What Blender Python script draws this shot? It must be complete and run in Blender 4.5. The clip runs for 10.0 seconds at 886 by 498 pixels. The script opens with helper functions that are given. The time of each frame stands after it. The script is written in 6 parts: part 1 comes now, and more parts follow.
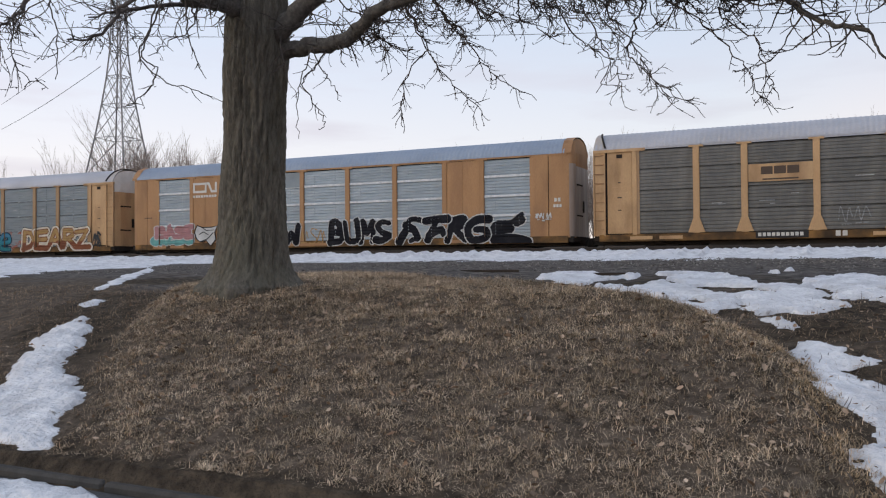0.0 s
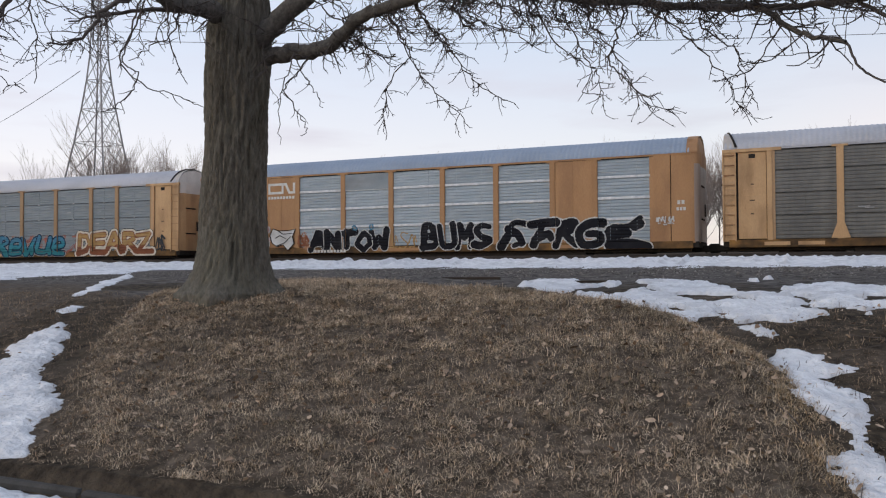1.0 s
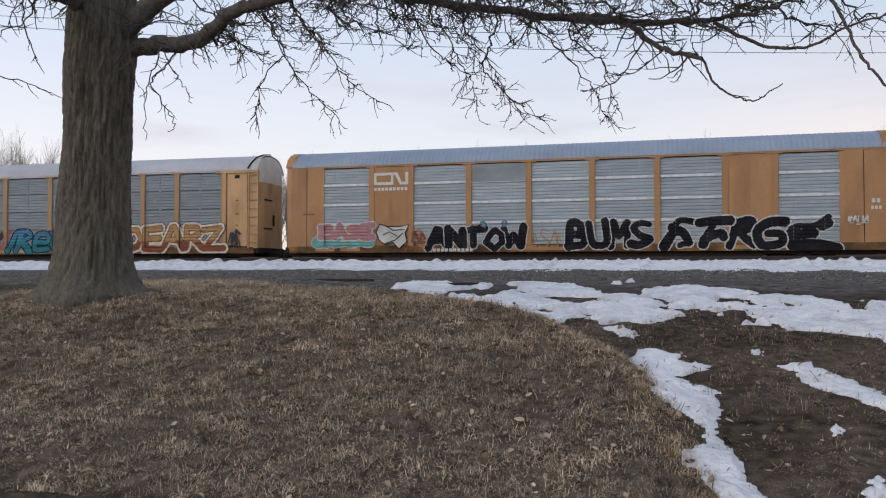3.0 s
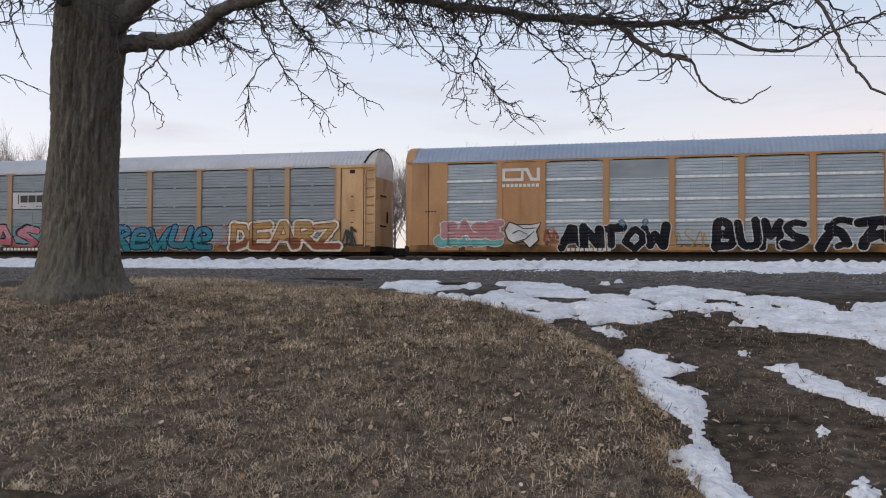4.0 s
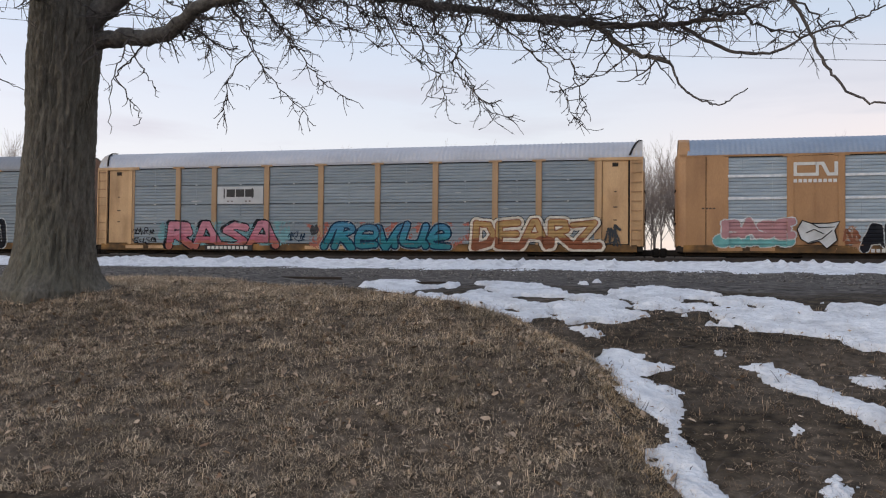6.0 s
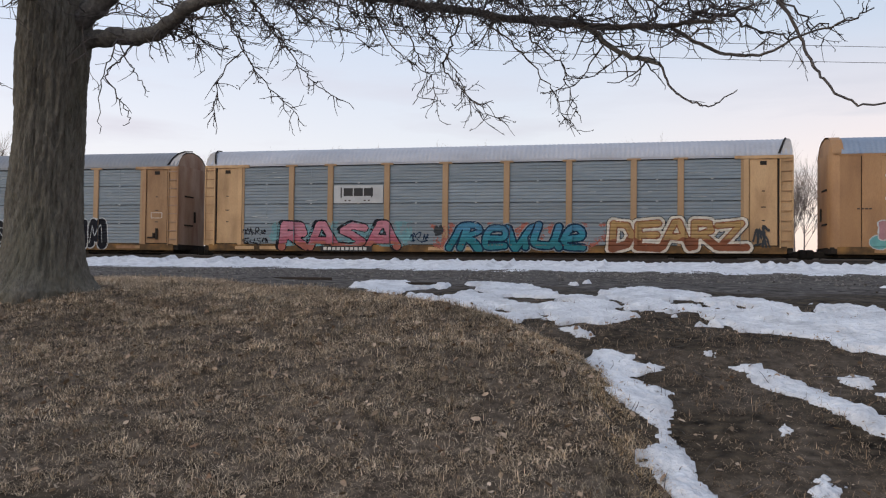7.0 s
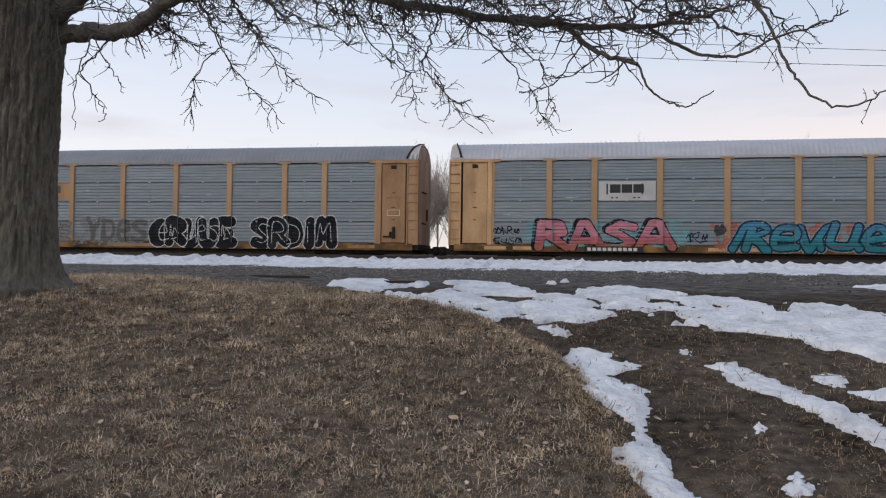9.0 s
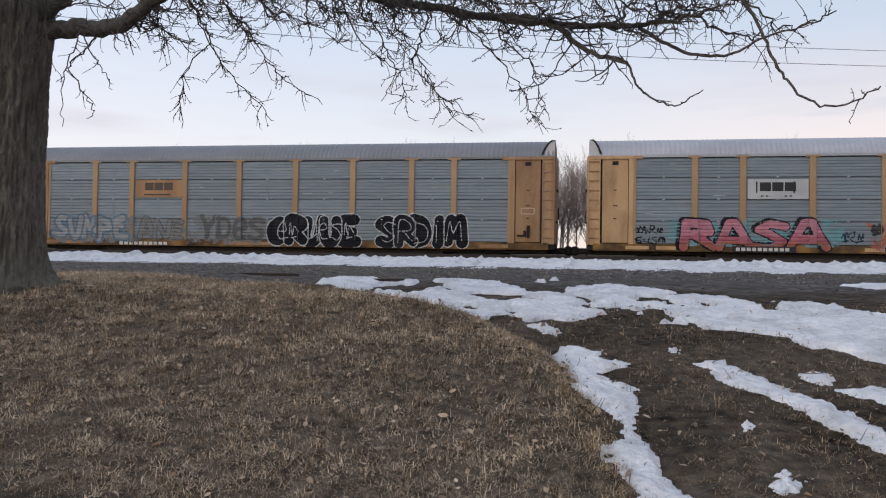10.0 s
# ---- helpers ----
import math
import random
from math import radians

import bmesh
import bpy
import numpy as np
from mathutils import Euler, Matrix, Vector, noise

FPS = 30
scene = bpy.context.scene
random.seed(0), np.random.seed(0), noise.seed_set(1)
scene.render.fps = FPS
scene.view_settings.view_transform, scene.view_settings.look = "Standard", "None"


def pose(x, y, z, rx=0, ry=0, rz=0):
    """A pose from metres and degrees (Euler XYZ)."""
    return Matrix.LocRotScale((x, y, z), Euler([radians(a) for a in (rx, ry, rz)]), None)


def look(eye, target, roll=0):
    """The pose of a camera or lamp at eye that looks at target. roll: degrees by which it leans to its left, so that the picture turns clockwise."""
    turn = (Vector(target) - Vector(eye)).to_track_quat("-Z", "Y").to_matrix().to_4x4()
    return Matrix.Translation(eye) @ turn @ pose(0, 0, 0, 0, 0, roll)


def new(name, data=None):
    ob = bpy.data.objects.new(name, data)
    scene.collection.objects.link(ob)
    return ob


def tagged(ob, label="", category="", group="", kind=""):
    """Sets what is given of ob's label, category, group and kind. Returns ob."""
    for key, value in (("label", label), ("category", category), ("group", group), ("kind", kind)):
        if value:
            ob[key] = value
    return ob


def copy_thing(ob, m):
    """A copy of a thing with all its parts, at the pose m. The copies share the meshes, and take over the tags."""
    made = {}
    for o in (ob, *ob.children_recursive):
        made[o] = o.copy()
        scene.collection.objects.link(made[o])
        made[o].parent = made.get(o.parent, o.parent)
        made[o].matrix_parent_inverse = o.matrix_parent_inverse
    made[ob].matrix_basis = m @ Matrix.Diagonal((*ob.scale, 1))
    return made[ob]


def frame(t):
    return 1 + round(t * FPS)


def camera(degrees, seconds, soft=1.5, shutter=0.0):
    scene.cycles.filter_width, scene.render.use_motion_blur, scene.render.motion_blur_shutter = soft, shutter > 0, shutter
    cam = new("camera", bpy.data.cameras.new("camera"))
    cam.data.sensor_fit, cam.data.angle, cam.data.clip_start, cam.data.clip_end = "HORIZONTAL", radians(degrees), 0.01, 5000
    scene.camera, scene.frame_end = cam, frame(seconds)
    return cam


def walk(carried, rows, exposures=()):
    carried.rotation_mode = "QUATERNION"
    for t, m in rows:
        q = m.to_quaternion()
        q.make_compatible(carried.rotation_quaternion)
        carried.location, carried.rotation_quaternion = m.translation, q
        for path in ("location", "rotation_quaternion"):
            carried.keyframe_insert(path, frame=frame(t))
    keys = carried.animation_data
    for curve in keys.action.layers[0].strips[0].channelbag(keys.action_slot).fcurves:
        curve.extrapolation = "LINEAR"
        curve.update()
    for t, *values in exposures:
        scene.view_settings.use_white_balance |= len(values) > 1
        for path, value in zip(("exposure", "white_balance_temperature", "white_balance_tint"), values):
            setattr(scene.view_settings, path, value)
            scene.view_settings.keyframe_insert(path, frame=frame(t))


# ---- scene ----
# camera: held by hand in the street, panning to the right
cam = camera(55.63, 10.0, 1.15)
TURNS = [
    (0, 90.89, 0.49, 25.9), (0.5, 91.21, 0.39, 25.65), (1, 91.37, 0.28, 24.65), (1.5, 91.4, 0.33, 21.33),
    (2, 91.4, 0.27, 19.37), (2.5, 91.48, 0.26, 17.13), (3, 91.48, -0.04, 16.06), (4.5, 91.45, -0.41, 14.97),
    (5, 91.43, -0.45, 14.52), (5.5, 91.41, -0.55, 14.15), (7, 91.47, -0.66, 13.22), (7.5, 91.48, -0.75, 12.8),
    (8, 91.49, -0.75, 12.57), (8.5, 91.44, -0.81, 12.17), (9, 91.39, -0.81, 11.74), (9.5, 91.33, -0.88, 11.29),
    (10, 91.27, -0.91, 11.04)]
walk(cam, [(t, pose(0, 0, 1.5, rx, ry, rz)) for t, rx, ry, rz in TURNS])

# dusk sky: pale veil of cloud over clear sky, faint pink low in the east
SUN_UP, SUN_ROUND = 9.0, 215.0


def make_world():
    w = bpy.data.worlds.new("sky")
    w.use_nodes = True
    scene.world = w
    nt = w.node_tree
    n, l = nt.nodes, nt.links
    veil, out = n["Background"], n["World Output"]
    sky = n.new("ShaderNodeTexSky")
    sky.sky_type, sky.sun_disc = "NISHITA", False
    sky.sun_elevation, sky.sun_rotation = radians(SUN_UP), radians(SUN_ROUND)
    clear = n.new("ShaderNodeBackground")
    clear.inputs[1].default_value = 0.05
    l.new(sky.outputs[0], clear.inputs[0])
    co = n.new("ShaderNodeTexCoord")
    sep = n.new("ShaderNodeSeparateXYZ")
    l.new(co.outputs["Generated"], sep.inputs[0])
    ramp = n.new("ShaderNodeValToRGB")
    e = ramp.color_ramp.elements
    e[0].position, e[0].color = 0.0, (0.72, 0.64, 0.665, 1)
    e[1].position, e[1].color = 1.0, (0.40, 0.47, 0.62, 1)
    a = e.new(0.12); a.color = (0.71, 0.675, 0.72, 1)
    a = e.new(0.26); a.color = (0.575, 0.615, 0.73, 1)
    l.new(sep.outputs[2], ramp.inputs[0])
    # pink glow towards +x, low
    pink = n.new("ShaderNodeMath"); pink.operation = "MULTIPLY_ADD"
    pink.inputs[1].default_value, pink.inputs[2].default_value = 2.3, 0.30
    l.new(sep.outputs[0], pink.inputs[0])
    low = n.new("ShaderNodeMapRange")
    low.inputs[1].default_value, low.inputs[2].default_value, low.inputs[3].default_value, low.inputs[4].default_value = 0.08, 0.27, 1.0, 0.0
    l.new(sep.outputs[2], low.inputs[0])
    both = n.new("ShaderNodeMath"); both.operation, both.use_clamp = "MULTIPLY", True
    l.new(pink.outputs[0], both.inputs[0]); l.new(low.outputs[0], both.inputs[1])
    m1 = n.new("ShaderNodeMix"); m1.data_type = "RGBA"
    m1.inputs[7].default_value = (0.99, 0.72, 0.69, 1)
    l.new(both.outputs[0], m1.inputs[0]); l.new(ramp.outputs[0], m1.inputs[6])
    # streaky low clouds
    mp = n.new("ShaderNodeMapping"); mp.inputs["Scale"].default_value = (3.0, 3.0, 17.0)
    l.new(co.outputs["Generated"], mp.inputs[0])
    no = n.new("ShaderNodeTexNoise"); no.inputs["Scale"].default_value, no.inputs["Detail"].default_value = 1.3, 6.0
    l.new(mp.outputs[0], no.inputs[0])
    cr = n.new("ShaderNodeMapRange"); cr.inputs[1].default_value, cr.inputs[2].default_value = 0.47, 0.66
    cr.inputs[3].default_value, cr.inputs[4].default_value = 0.0, 0.85
    l.new(no.outputs[0], cr.inputs[0])
    band = n.new("ShaderNodeMapRange")
    band.inputs[1].default_value, band.inputs[2].default_value, band.inputs[3].default_value, band.inputs[4].default_value = 0.17, 0.25, 1.0, 0.15
    l.new(sep.outputs[2], band.inputs[0])
    cm = n.new("ShaderNodeMath"); cm.operation = "MULTIPLY"
    l.new(cr.outputs[0], cm.inputs[0]); l.new(band.outputs[0], cm.inputs[1])
    m2 = n.new("ShaderNodeMix"); m2.data_type = "RGBA"
    m2.inputs[7].default_value = (0.58, 0.53, 0.60, 1)
    l.new(cm.outputs[0], m2.inputs[0]); l.new(m1.outputs[2], m2.inputs[6])
    l.new(m2.outputs[2], veil.inputs[0])
    # the west (-x) half of the sky still holds more light
    west = n.new("ShaderNodeMapRange")
    west.inputs[1].default_value, west.inputs[2].default_value, west.inputs[3].default_value, west.inputs[4].default_value = -0.75, 0.35, 1.16, 0.86
    l.new(sep.outputs[0], west.inputs[0]); l.new(west.outputs[0], veil.inputs[1])
    add = n.new("ShaderNodeAddShader")
    l.new(veil.outputs[0], add.inputs[0]); l.new(clear.outputs[0], add.inputs[1]); l.new(add.outputs[0], out.inputs[0])


make_world()
sun = new("sun", bpy.data.lights.new("sun", "SUN"))
sun.data.energy, sun.data.angle, sun.data.color = 0.5, radians(25), (1.0, 0.93, 0.86)
sun.matrix_world = look((-20, -26, 16), (0, 0, 0))


# ---- materials ----
def mat(name, c1, c2, scale=4.0, rough=0.8, bump=0.2, fine=60.0, stretch=(1, 1, 1), metal=0.0, stain=None, stain_scale=0.7, stain_amount=0.5, vary=0.0, island=False, dist=0.01):
    """Two-scale procedural surface: broad mottling, fine grain with relief, optional stains."""
    m = bpy.data.materials.new(name)
    m.use_nodes = True
    n, l = m.node_tree.nodes, m.node_tree.links
    b = n["Principled BSDF"]
    co = n.new("ShaderNodeTexCoord")
    mp = n.new("ShaderNodeMapping"); mp.inputs["Scale"].default_value = stretch
    l.new(co.outputs["Object"], mp.inputs[0])
    t1 = n.new("ShaderNodeTexNoise"); t1.inputs["Scale"].default_value, t1.inputs["Detail"].default_value = scale, 5
    t2 = n.new("ShaderNodeTexNoise"); t2.inputs["Scale"].default_value, t2.inputs["Detail"].default_value = fine, 3
    l.new(mp.outputs[0], t1.inputs[0]); l.new(mp.outputs[0], t2.inputs[0])
    r1 = n.new("ShaderNodeMapRange"); r1.inputs[1].default_value, r1.inputs[2].default_value = 0.3, 0.7
    l.new(t1.outputs[0], r1.inputs[0])
    mx = n.new("ShaderNodeMix"); mx.data_type = "RGBA"
    mx.inputs[6].default_value, mx.inputs[7].default_value = (*c1, 1), (*c2, 1)
    l.new(r1.outputs[0], mx.inputs[0])
    col = mx.outputs[2]
    if stain:
        t3 = n.new("ShaderNodeTexNoise"); t3.inputs["Scale"].default_value, t3.inputs["Detail"].default_value = stain_scale, 7
        l.new(mp.outputs[0], t3.inputs[0])
        r3 = n.new("ShaderNodeMapRange"); r3.inputs[1].default_value, r3.inputs[2].default_value, r3.inputs[4].default_value = 0.48, 0.72, stain_amount
        l.new(t3.outputs[0], r3.inputs[0])
        m3 = n.new("ShaderNodeMix"); m3.data_type = "RGBA"
        m3.inputs[7].default_value = (*stain, 1)
        l.new(r3.outputs[0], m3.inputs[0]); l.new(col, m3.inputs[6])
        col = m3.outputs[2]
    hv = n.new("ShaderNodeHueSaturation")
    g2 = n.new("ShaderNodeMapRange"); g2.inputs[3].default_value, g2.inputs[4].default_value = 0.82, 1.18
    l.new(t2.outputs[0], g2.inputs[0])
    val = g2.outputs[0]
    if vary:
        if island:
            src = n.new("ShaderNodeNewGeometry").outputs["Random Per Island"]
        else:
            src = n.new("ShaderNodeObjectInfo").outputs["Random"]
        rv = n.new("ShaderNodeMapRange"); rv.inputs[3].default_value, rv.inputs[4].default_value = 1 - vary, 1 + vary
        l.new(src, rv.inputs[0])
        mu = n.new("ShaderNodeMath"); mu.operation = "MULTIPLY"
        l.new(rv.outputs[0], mu.inputs[0]); l.new(val, mu.inputs[1])
        val = mu.outputs[0]
    l.new(val, hv.inputs["Value"]); l.new(col, hv.inputs["Color"])
    l.new(hv.outputs[0], b.inputs["Base Color"])
    rr = n.new("ShaderNodeMapRange"); rr.inputs[3].default_value, rr.inputs[4].default_value = max(0.05, rough - 0.12), min(1, rough + 0.12)
    l.new(t1.outputs[0], rr.inputs[0]); l.new(rr.outputs[0], b.inputs["Roughness"])
    b.inputs["Metallic"].default_value = metal
    b.inputs["Specular IOR Level"].default_value = 0.12 if rough > 0.74 else 0.4
    if bump:
        bp = n.new("ShaderNodeBump"); bp.inputs["Strength"].default_value, bp.inputs["Distance"].default_value = bump, dist
        l.new(t2.outputs[0], bp.inputs["Height"]); l.new(bp.outputs[0], b.inputs["Normal"])
    return m


def plain(name, c, rough=0.6):
    return mat(name, tuple(0.88 * v for v in c), tuple(min(1, 1.08 * v) for v in c), 3, rough, 0.1, 40)


YELLOW = mat("weathered_yellow_paint", (0.46, 0.29, 0.145), (0.56, 0.375, 0.205), 1.2, 0.7, 0.15, 30, (1, 1, 0.35), stain=(0.20, 0.115, 0.06), stain_scale=1.1, stain_amount=0.6, vary=0.07)
ORANGE = mat("weathered_orange_paint", (0.35, 0.192, 0.088), (0.425, 0.245, 0.12), 1.2, 0.7, 0.15, 30, (1, 1, 0.3), stain=(0.21, 0.11, 0.06), stain_scale=1.1, stain_amount=0.55, vary=0.05)
GALV = mat("galvanised_sheet", (0.180, 0.222, 0.252), (0.255, 0.298, 0.328), 1.6, 0.6, 0.15, 45, (0.5, 1, 1.4), metal=0.1, stain=(0.12, 0.10, 0.085), stain_amount=0.4, vary=0.08)
GALV_BRIGHT = mat("bright_galvanised_sheet", (0.265, 0.330, 0.380), (0.395, 0.455, 0.50), 2.4, 0.6, 0.15, 45, (0.4, 1, 1.4), metal=0.15, stain=(0.15, 0.16, 0.16), stain_amount=0.4, vary=0.09)
POST = mat("faded_post_paint", (0.36, 0.235, 0.135), (0.44, 0.30, 0.18), 1.4, 0.75, 0.15, 30, (1, 1, 0.4), stain=(0.20, 0.12, 0.07), stain_amount=0.4, vary=0.08)
STRIP = mat("pale_seam_strip", (0.50, 0.535, 0.56), (0.68, 0.70, 0.715), 2, 0.6, 0.1, 30, (2, 1, 1), stain=(0.30, 0.33, 0.35), stain_amount=0.6)
SILL = mat("grimy_sill_paint", (0.05, 0.038, 0.028), (0.30, 0.165, 0.06), 1.5, 0.75, 0.2, 30, (0.8, 1, 1), stain=(0.03, 0.026, 0.022), stain_amount=0.9, stain_scale=0.9)
GALV_DARK = mat("grimy_galvanised_sheet", (0.112, 0.114, 0.111), (0.168, 0.166, 0.154), 2.2, 0.7, 0.2, 45, (1.2, 1, 0.4), stain=(0.07, 0.06, 0.05), stain_amount=0.6, vary=0.1)
ROOF_WHITE = mat("pale_roof_sheet", (0.40, 0.42, 0.46), (0.50, 0.51, 0.55), 1.0, 0.6, 0.1, 30, (0.3, 1, 1), metal=0.1, stain=(0.30, 0.30, 0.32), stain_amount=0.5)
ROOF_BLUE = mat("blue_grey_roof_sheet", (0.24, 0.305, 0.40), (0.31, 0.37, 0.455), 1.0, 0.6, 0.1, 30, (0.3, 1, 1), metal=0.15, stain=(0.20, 0.24, 0.30), stain_amount=0.5)
ROOF_GREY = mat("dull_grey_roof_sheet", (0.19, 0.205, 0.225), (0.24, 0.25, 0.27), 1.0, 0.5, 0.1, 30, (0.3, 1, 1), metal=0.1, stain=(0.15, 0.15, 0.16), stain_amount=0.5)
WHITE_PAINT = mat("dirty_white_paint", (0.62, 0.60, 0.56), (0.72, 0.70, 0.66), 2, 0.6, 0.1, 40, stain=(0.40, 0.36, 0.31), stain_amount=0.4)
STEEL_DARK = mat("sooty_steel", (0.018, 0.017, 0.016), (0.035, 0.031, 0.028), 4, 0.75, 0.3, 40, stain=(0.05, 0.032, 0.02), stain_amount=0.4)
END_GREY = mat("bare_weathered_metal", (0.25, 0.245, 0.24), (0.42, 0.40, 0.38), 2, 0.45, 0.15, 40, (2, 2, 0.25), metal=0.2, stain=(0.30, 0.16, 0.06), stain_amount=0.6)
RAIL = mat("rusty_rail_steel", (0.030, 0.026, 0.024), (0.055, 0.046, 0.040), 6, 0.7, 0.3, 60)
TIE = mat("creosoted_timber", (0.035, 0.028, 0.022), (0.065, 0.052, 0.042), 5, 0.9, 0.5, 40, (0.3, 3, 3))
BALLAST = mat("dark_ballast", (0.045, 0.042, 0.040), (0.11, 0.10, 0.095), 14, 0.95, 0.9, 30, dist=0.05, stain=(0.05, 0.04, 0.032))
STONE = mat("ballast_stone", (0.075, 0.069, 0.063), (0.24, 0.222, 0.203), 9, 0.9, 0.4, 60, vary=0.45, island=True)
SNOW = mat("old_snow", (0.66, 0.665, 0.685), (0.85, 0.852, 0.86), 3.2, 0.78, 1.0, 16, dist=0.045, stain=(0.40, 0.395, 0.40), stain_scale=2.2, stain_amount=0.55)
BARK = mat("furrowed_bark", (0.108, 0.100, 0.083), (0.190, 0.178, 0.150), 30, 0.95, 0.8, 70, (1, 1, 0.36), dist=0.03, stain=(0.135, 0.134, 0.096), stain_scale=1.4, stain_amount=0.55)
# bark darkened for limbs seen as silhouettes; that shade is in the colour
LIMB = mat("silhouette_limb_bark", (0.082, 0.076, 0.070), (0.165, 0.154, 0.140), 22, 0.95, 0.9, 60, dist=0.02)
TWIG = mat("twig_bark", (0.075, 0.066, 0.063), (0.140, 0.124, 0.116), 9, 0.9, 0.3, 60)
# scrub bark paled in its own colour to imitate haze over distance
HAZED_TWIG = mat("hazed_scrub_bark", (0.27, 0.222, 0.195), (0.36, 0.30, 0.265), 3, 0.95, 0.0, 20)
BLADE = mat("dead_grass_blade", (0.268, 0.199, 0.135), (0.71, 0.57, 0.41), 5.0, 0.85, 0.0, 12, vary=0.68, island=True, stain=(0.178, 0.148, 0.102), stain_scale=1.0, stain_amount=0.75)
BLADE_STRAW = mat("bleached_straw_blade", (0.33, 0.235, 0.14), (0.64, 0.48, 0.30), 6, 0.85, 0.0, 12, vary=0.5, island=True)
BLADE_WET = mat("flattened_wet_grass", (0.150, 0.105, 0.070), (0.46, 0.34, 0.23), 3.4, 0.85, 0.0, 9, vary=0.6, island=True)
END_PALE = mat("chalky_end_paint", (0.40, 0.38, 0.36), (0.52, 0.49, 0.46), 2, 0.7, 0.1, 40, stain=(0.26, 0.17, 0.10), stain_amount=0.6)
END_RUST = mat("sun_bleached_rusty_paint", (0.26, 0.165, 0.11), (0.40, 0.31, 0.25), 1.6, 0.7, 0.15, 30, (1, 1, 0.35), stain=(0.20, 0.09, 0.05), stain_scale=1.2, stain_amount=0.75)
YELLOW_OLD = mat("rusty_faded_yellow_paint", (0.30, 0.175, 0.085), (0.41, 0.255, 0.14), 1.4, 0.72, 0.15, 30, (1, 1, 0.3), stain=(0.17, 0.075, 0.04), stain_scale=1.2, stain_amount=0.85, vary=0.1)
LEAF = mat("dry_fallen_leaf", (0.15, 0.09, 0.055), (0.48, 0.38, 0.28), 3, 0.8, 0.2, 60, vary=0.55, island=True)
# tower steel: the lighter grey includes distance haze put into the colour
LATTICE = mat("hazed_galvanised_lattice", (0.29, 0.29, 0.30), (0.37, 0.37, 0.38), 2, 0.6, 0.1, 20)
WIRE = mat("dull_cable", (0.10, 0.10, 0.11), (0.14, 0.14, 0.15), 2, 0.6, 0.0, 20)
ASPHALT = mat("wet_asphalt", (0.040, 0.040, 0.042), (0.065, 0.063, 0.062), 3, 0.6, 0.5, 70, dist=0.01, stain=(0.03, 0.03, 0.03))
CONCRETE = mat("worn_kerb_concrete", (0.055, 0.053, 0.05), (0.09, 0.086, 0.08), 5, 0.9, 0.5, 60, stain=(0.035, 0.03, 0.026))
PLATE = plain("black_stencil_panel", (0.02, 0.02, 0.022))
MARK_WHITE = plain("white_stencil_paint", (0.60, 0.60, 0.57))
SIGN = mat("grey_sign_paint", (0.40, 0.415, 0.42), (0.50, 0.51, 0.51), 2, 0.7, 0.1, 40, stain=(0.30, 0.31, 0.31), stain_amount=0.5)
MARK_SCRATCH = plain("bare_metal_scratch", (0.42, 0.44, 0.45))
MARK_DARK = plain("dark_stencil_paint", (0.075, 0.05, 0.035))
GLASS_INS = plain("insulator_porcelain", (0.09, 0.07, 0.06), 0.3)


def ground_material():
    m = bpy.data.materials.new("dead_turf_dirt_and_gravel")
    m.use_nodes = True
    n, l = m.node_tree.nodes, m.node_tree.links
    b = n["Principled BSDF"]; b.inputs["Roughness"].default_value = 0.95; b.inputs["Specular IOR Level"].default_value = 0.1
    co = n.new("ShaderNodeTexCoord")
    at = n.new("ShaderNodeVertexColor"); at.layer_name = "cover"
    sp = n.new("ShaderNodeSeparateColor"); l.new(at.outputs[0], sp.inputs[0])

    def mottled(a, c, s):
        t = n.new("ShaderNodeTexNoise"); t.inputs["Scale"].default_value, t.inputs["Detail"].default_value = s, 8
        l.new(co.outputs["Object"], t.inputs[0])
        r = n.new("ShaderNodeMapRange"); r.inputs[1].default_value, r.inputs[2].default_value = 0.32, 0.68
        l.new(t.outputs[0], r.inputs[0])
        x = n.new("ShaderNodeMix"); x.data_type = "RGBA"
        x.inputs[6].default_value, x.inputs[7].default_value = (*a, 1), (*c, 1)
        l.new(r.outputs[0], x.inputs[0])
        return x.outputs[2], t.outputs[0]

    def blend(a, c, f):
        x = n.new("ShaderNodeMix"); x.data_type = "RGBA"
        l.new(f, x.inputs[0]); l.new(a, x.inputs[6]); l.new(c, x.inputs[7])
        return x.outputs[2]
    dirt, _ = mottled((0.016, 0.0125, 0.009), (0.098, 0.074, 0.050), 8.5)
    turf, _ = mottled((0.046, 0.036, 0.027), (0.172, 0.134, 0.100), 9)
    gravel, _ = mottled((0.036, 0.032, 0.029), (0.175, 0.155, 0.138), 5.0)
    _, grain = mottled((0, 0, 0), (1, 1, 1), 26.0)
    col = blend(blend(dirt, turf, sp.outputs[0]), gravel, sp.outputs[1])
    l.new(col, b.inputs["Base Color"])
    bp = n.new("ShaderNodeBump"); bp.inputs["Strength"].default_value, bp.inputs["Distance"].default_value = 0.9, 0.04
    l.new(grain, bp.inputs["Height"]); l.new(bp.outputs[0], b.inputs["Normal"])
    return m


GROUND = ground_material()


# ---- mesh helpers ----
def bx(bm, x0, y0, z0, x1, y1, z1, bevel=0.0):
    v = [bm.verts.new((x, y, z)) for z in (z0, z1) for x, y in ((x0, y0), (x1, y0), (x1, y1), (x0, y1))]
    f = [bm.faces.new([v[i] for i in q]) for q in ((3, 2, 1, 0), (4, 5, 6, 7), (0, 1, 5, 4), (1, 2, 6, 5), (2, 3, 7, 6), (3, 0, 4, 7))]
    if bevel:
        bmesh.ops.bevel(bm, geom=list({e for q in f for e in q.edges}), offset=bevel, segments=1, affect="EDGES")
    return bm


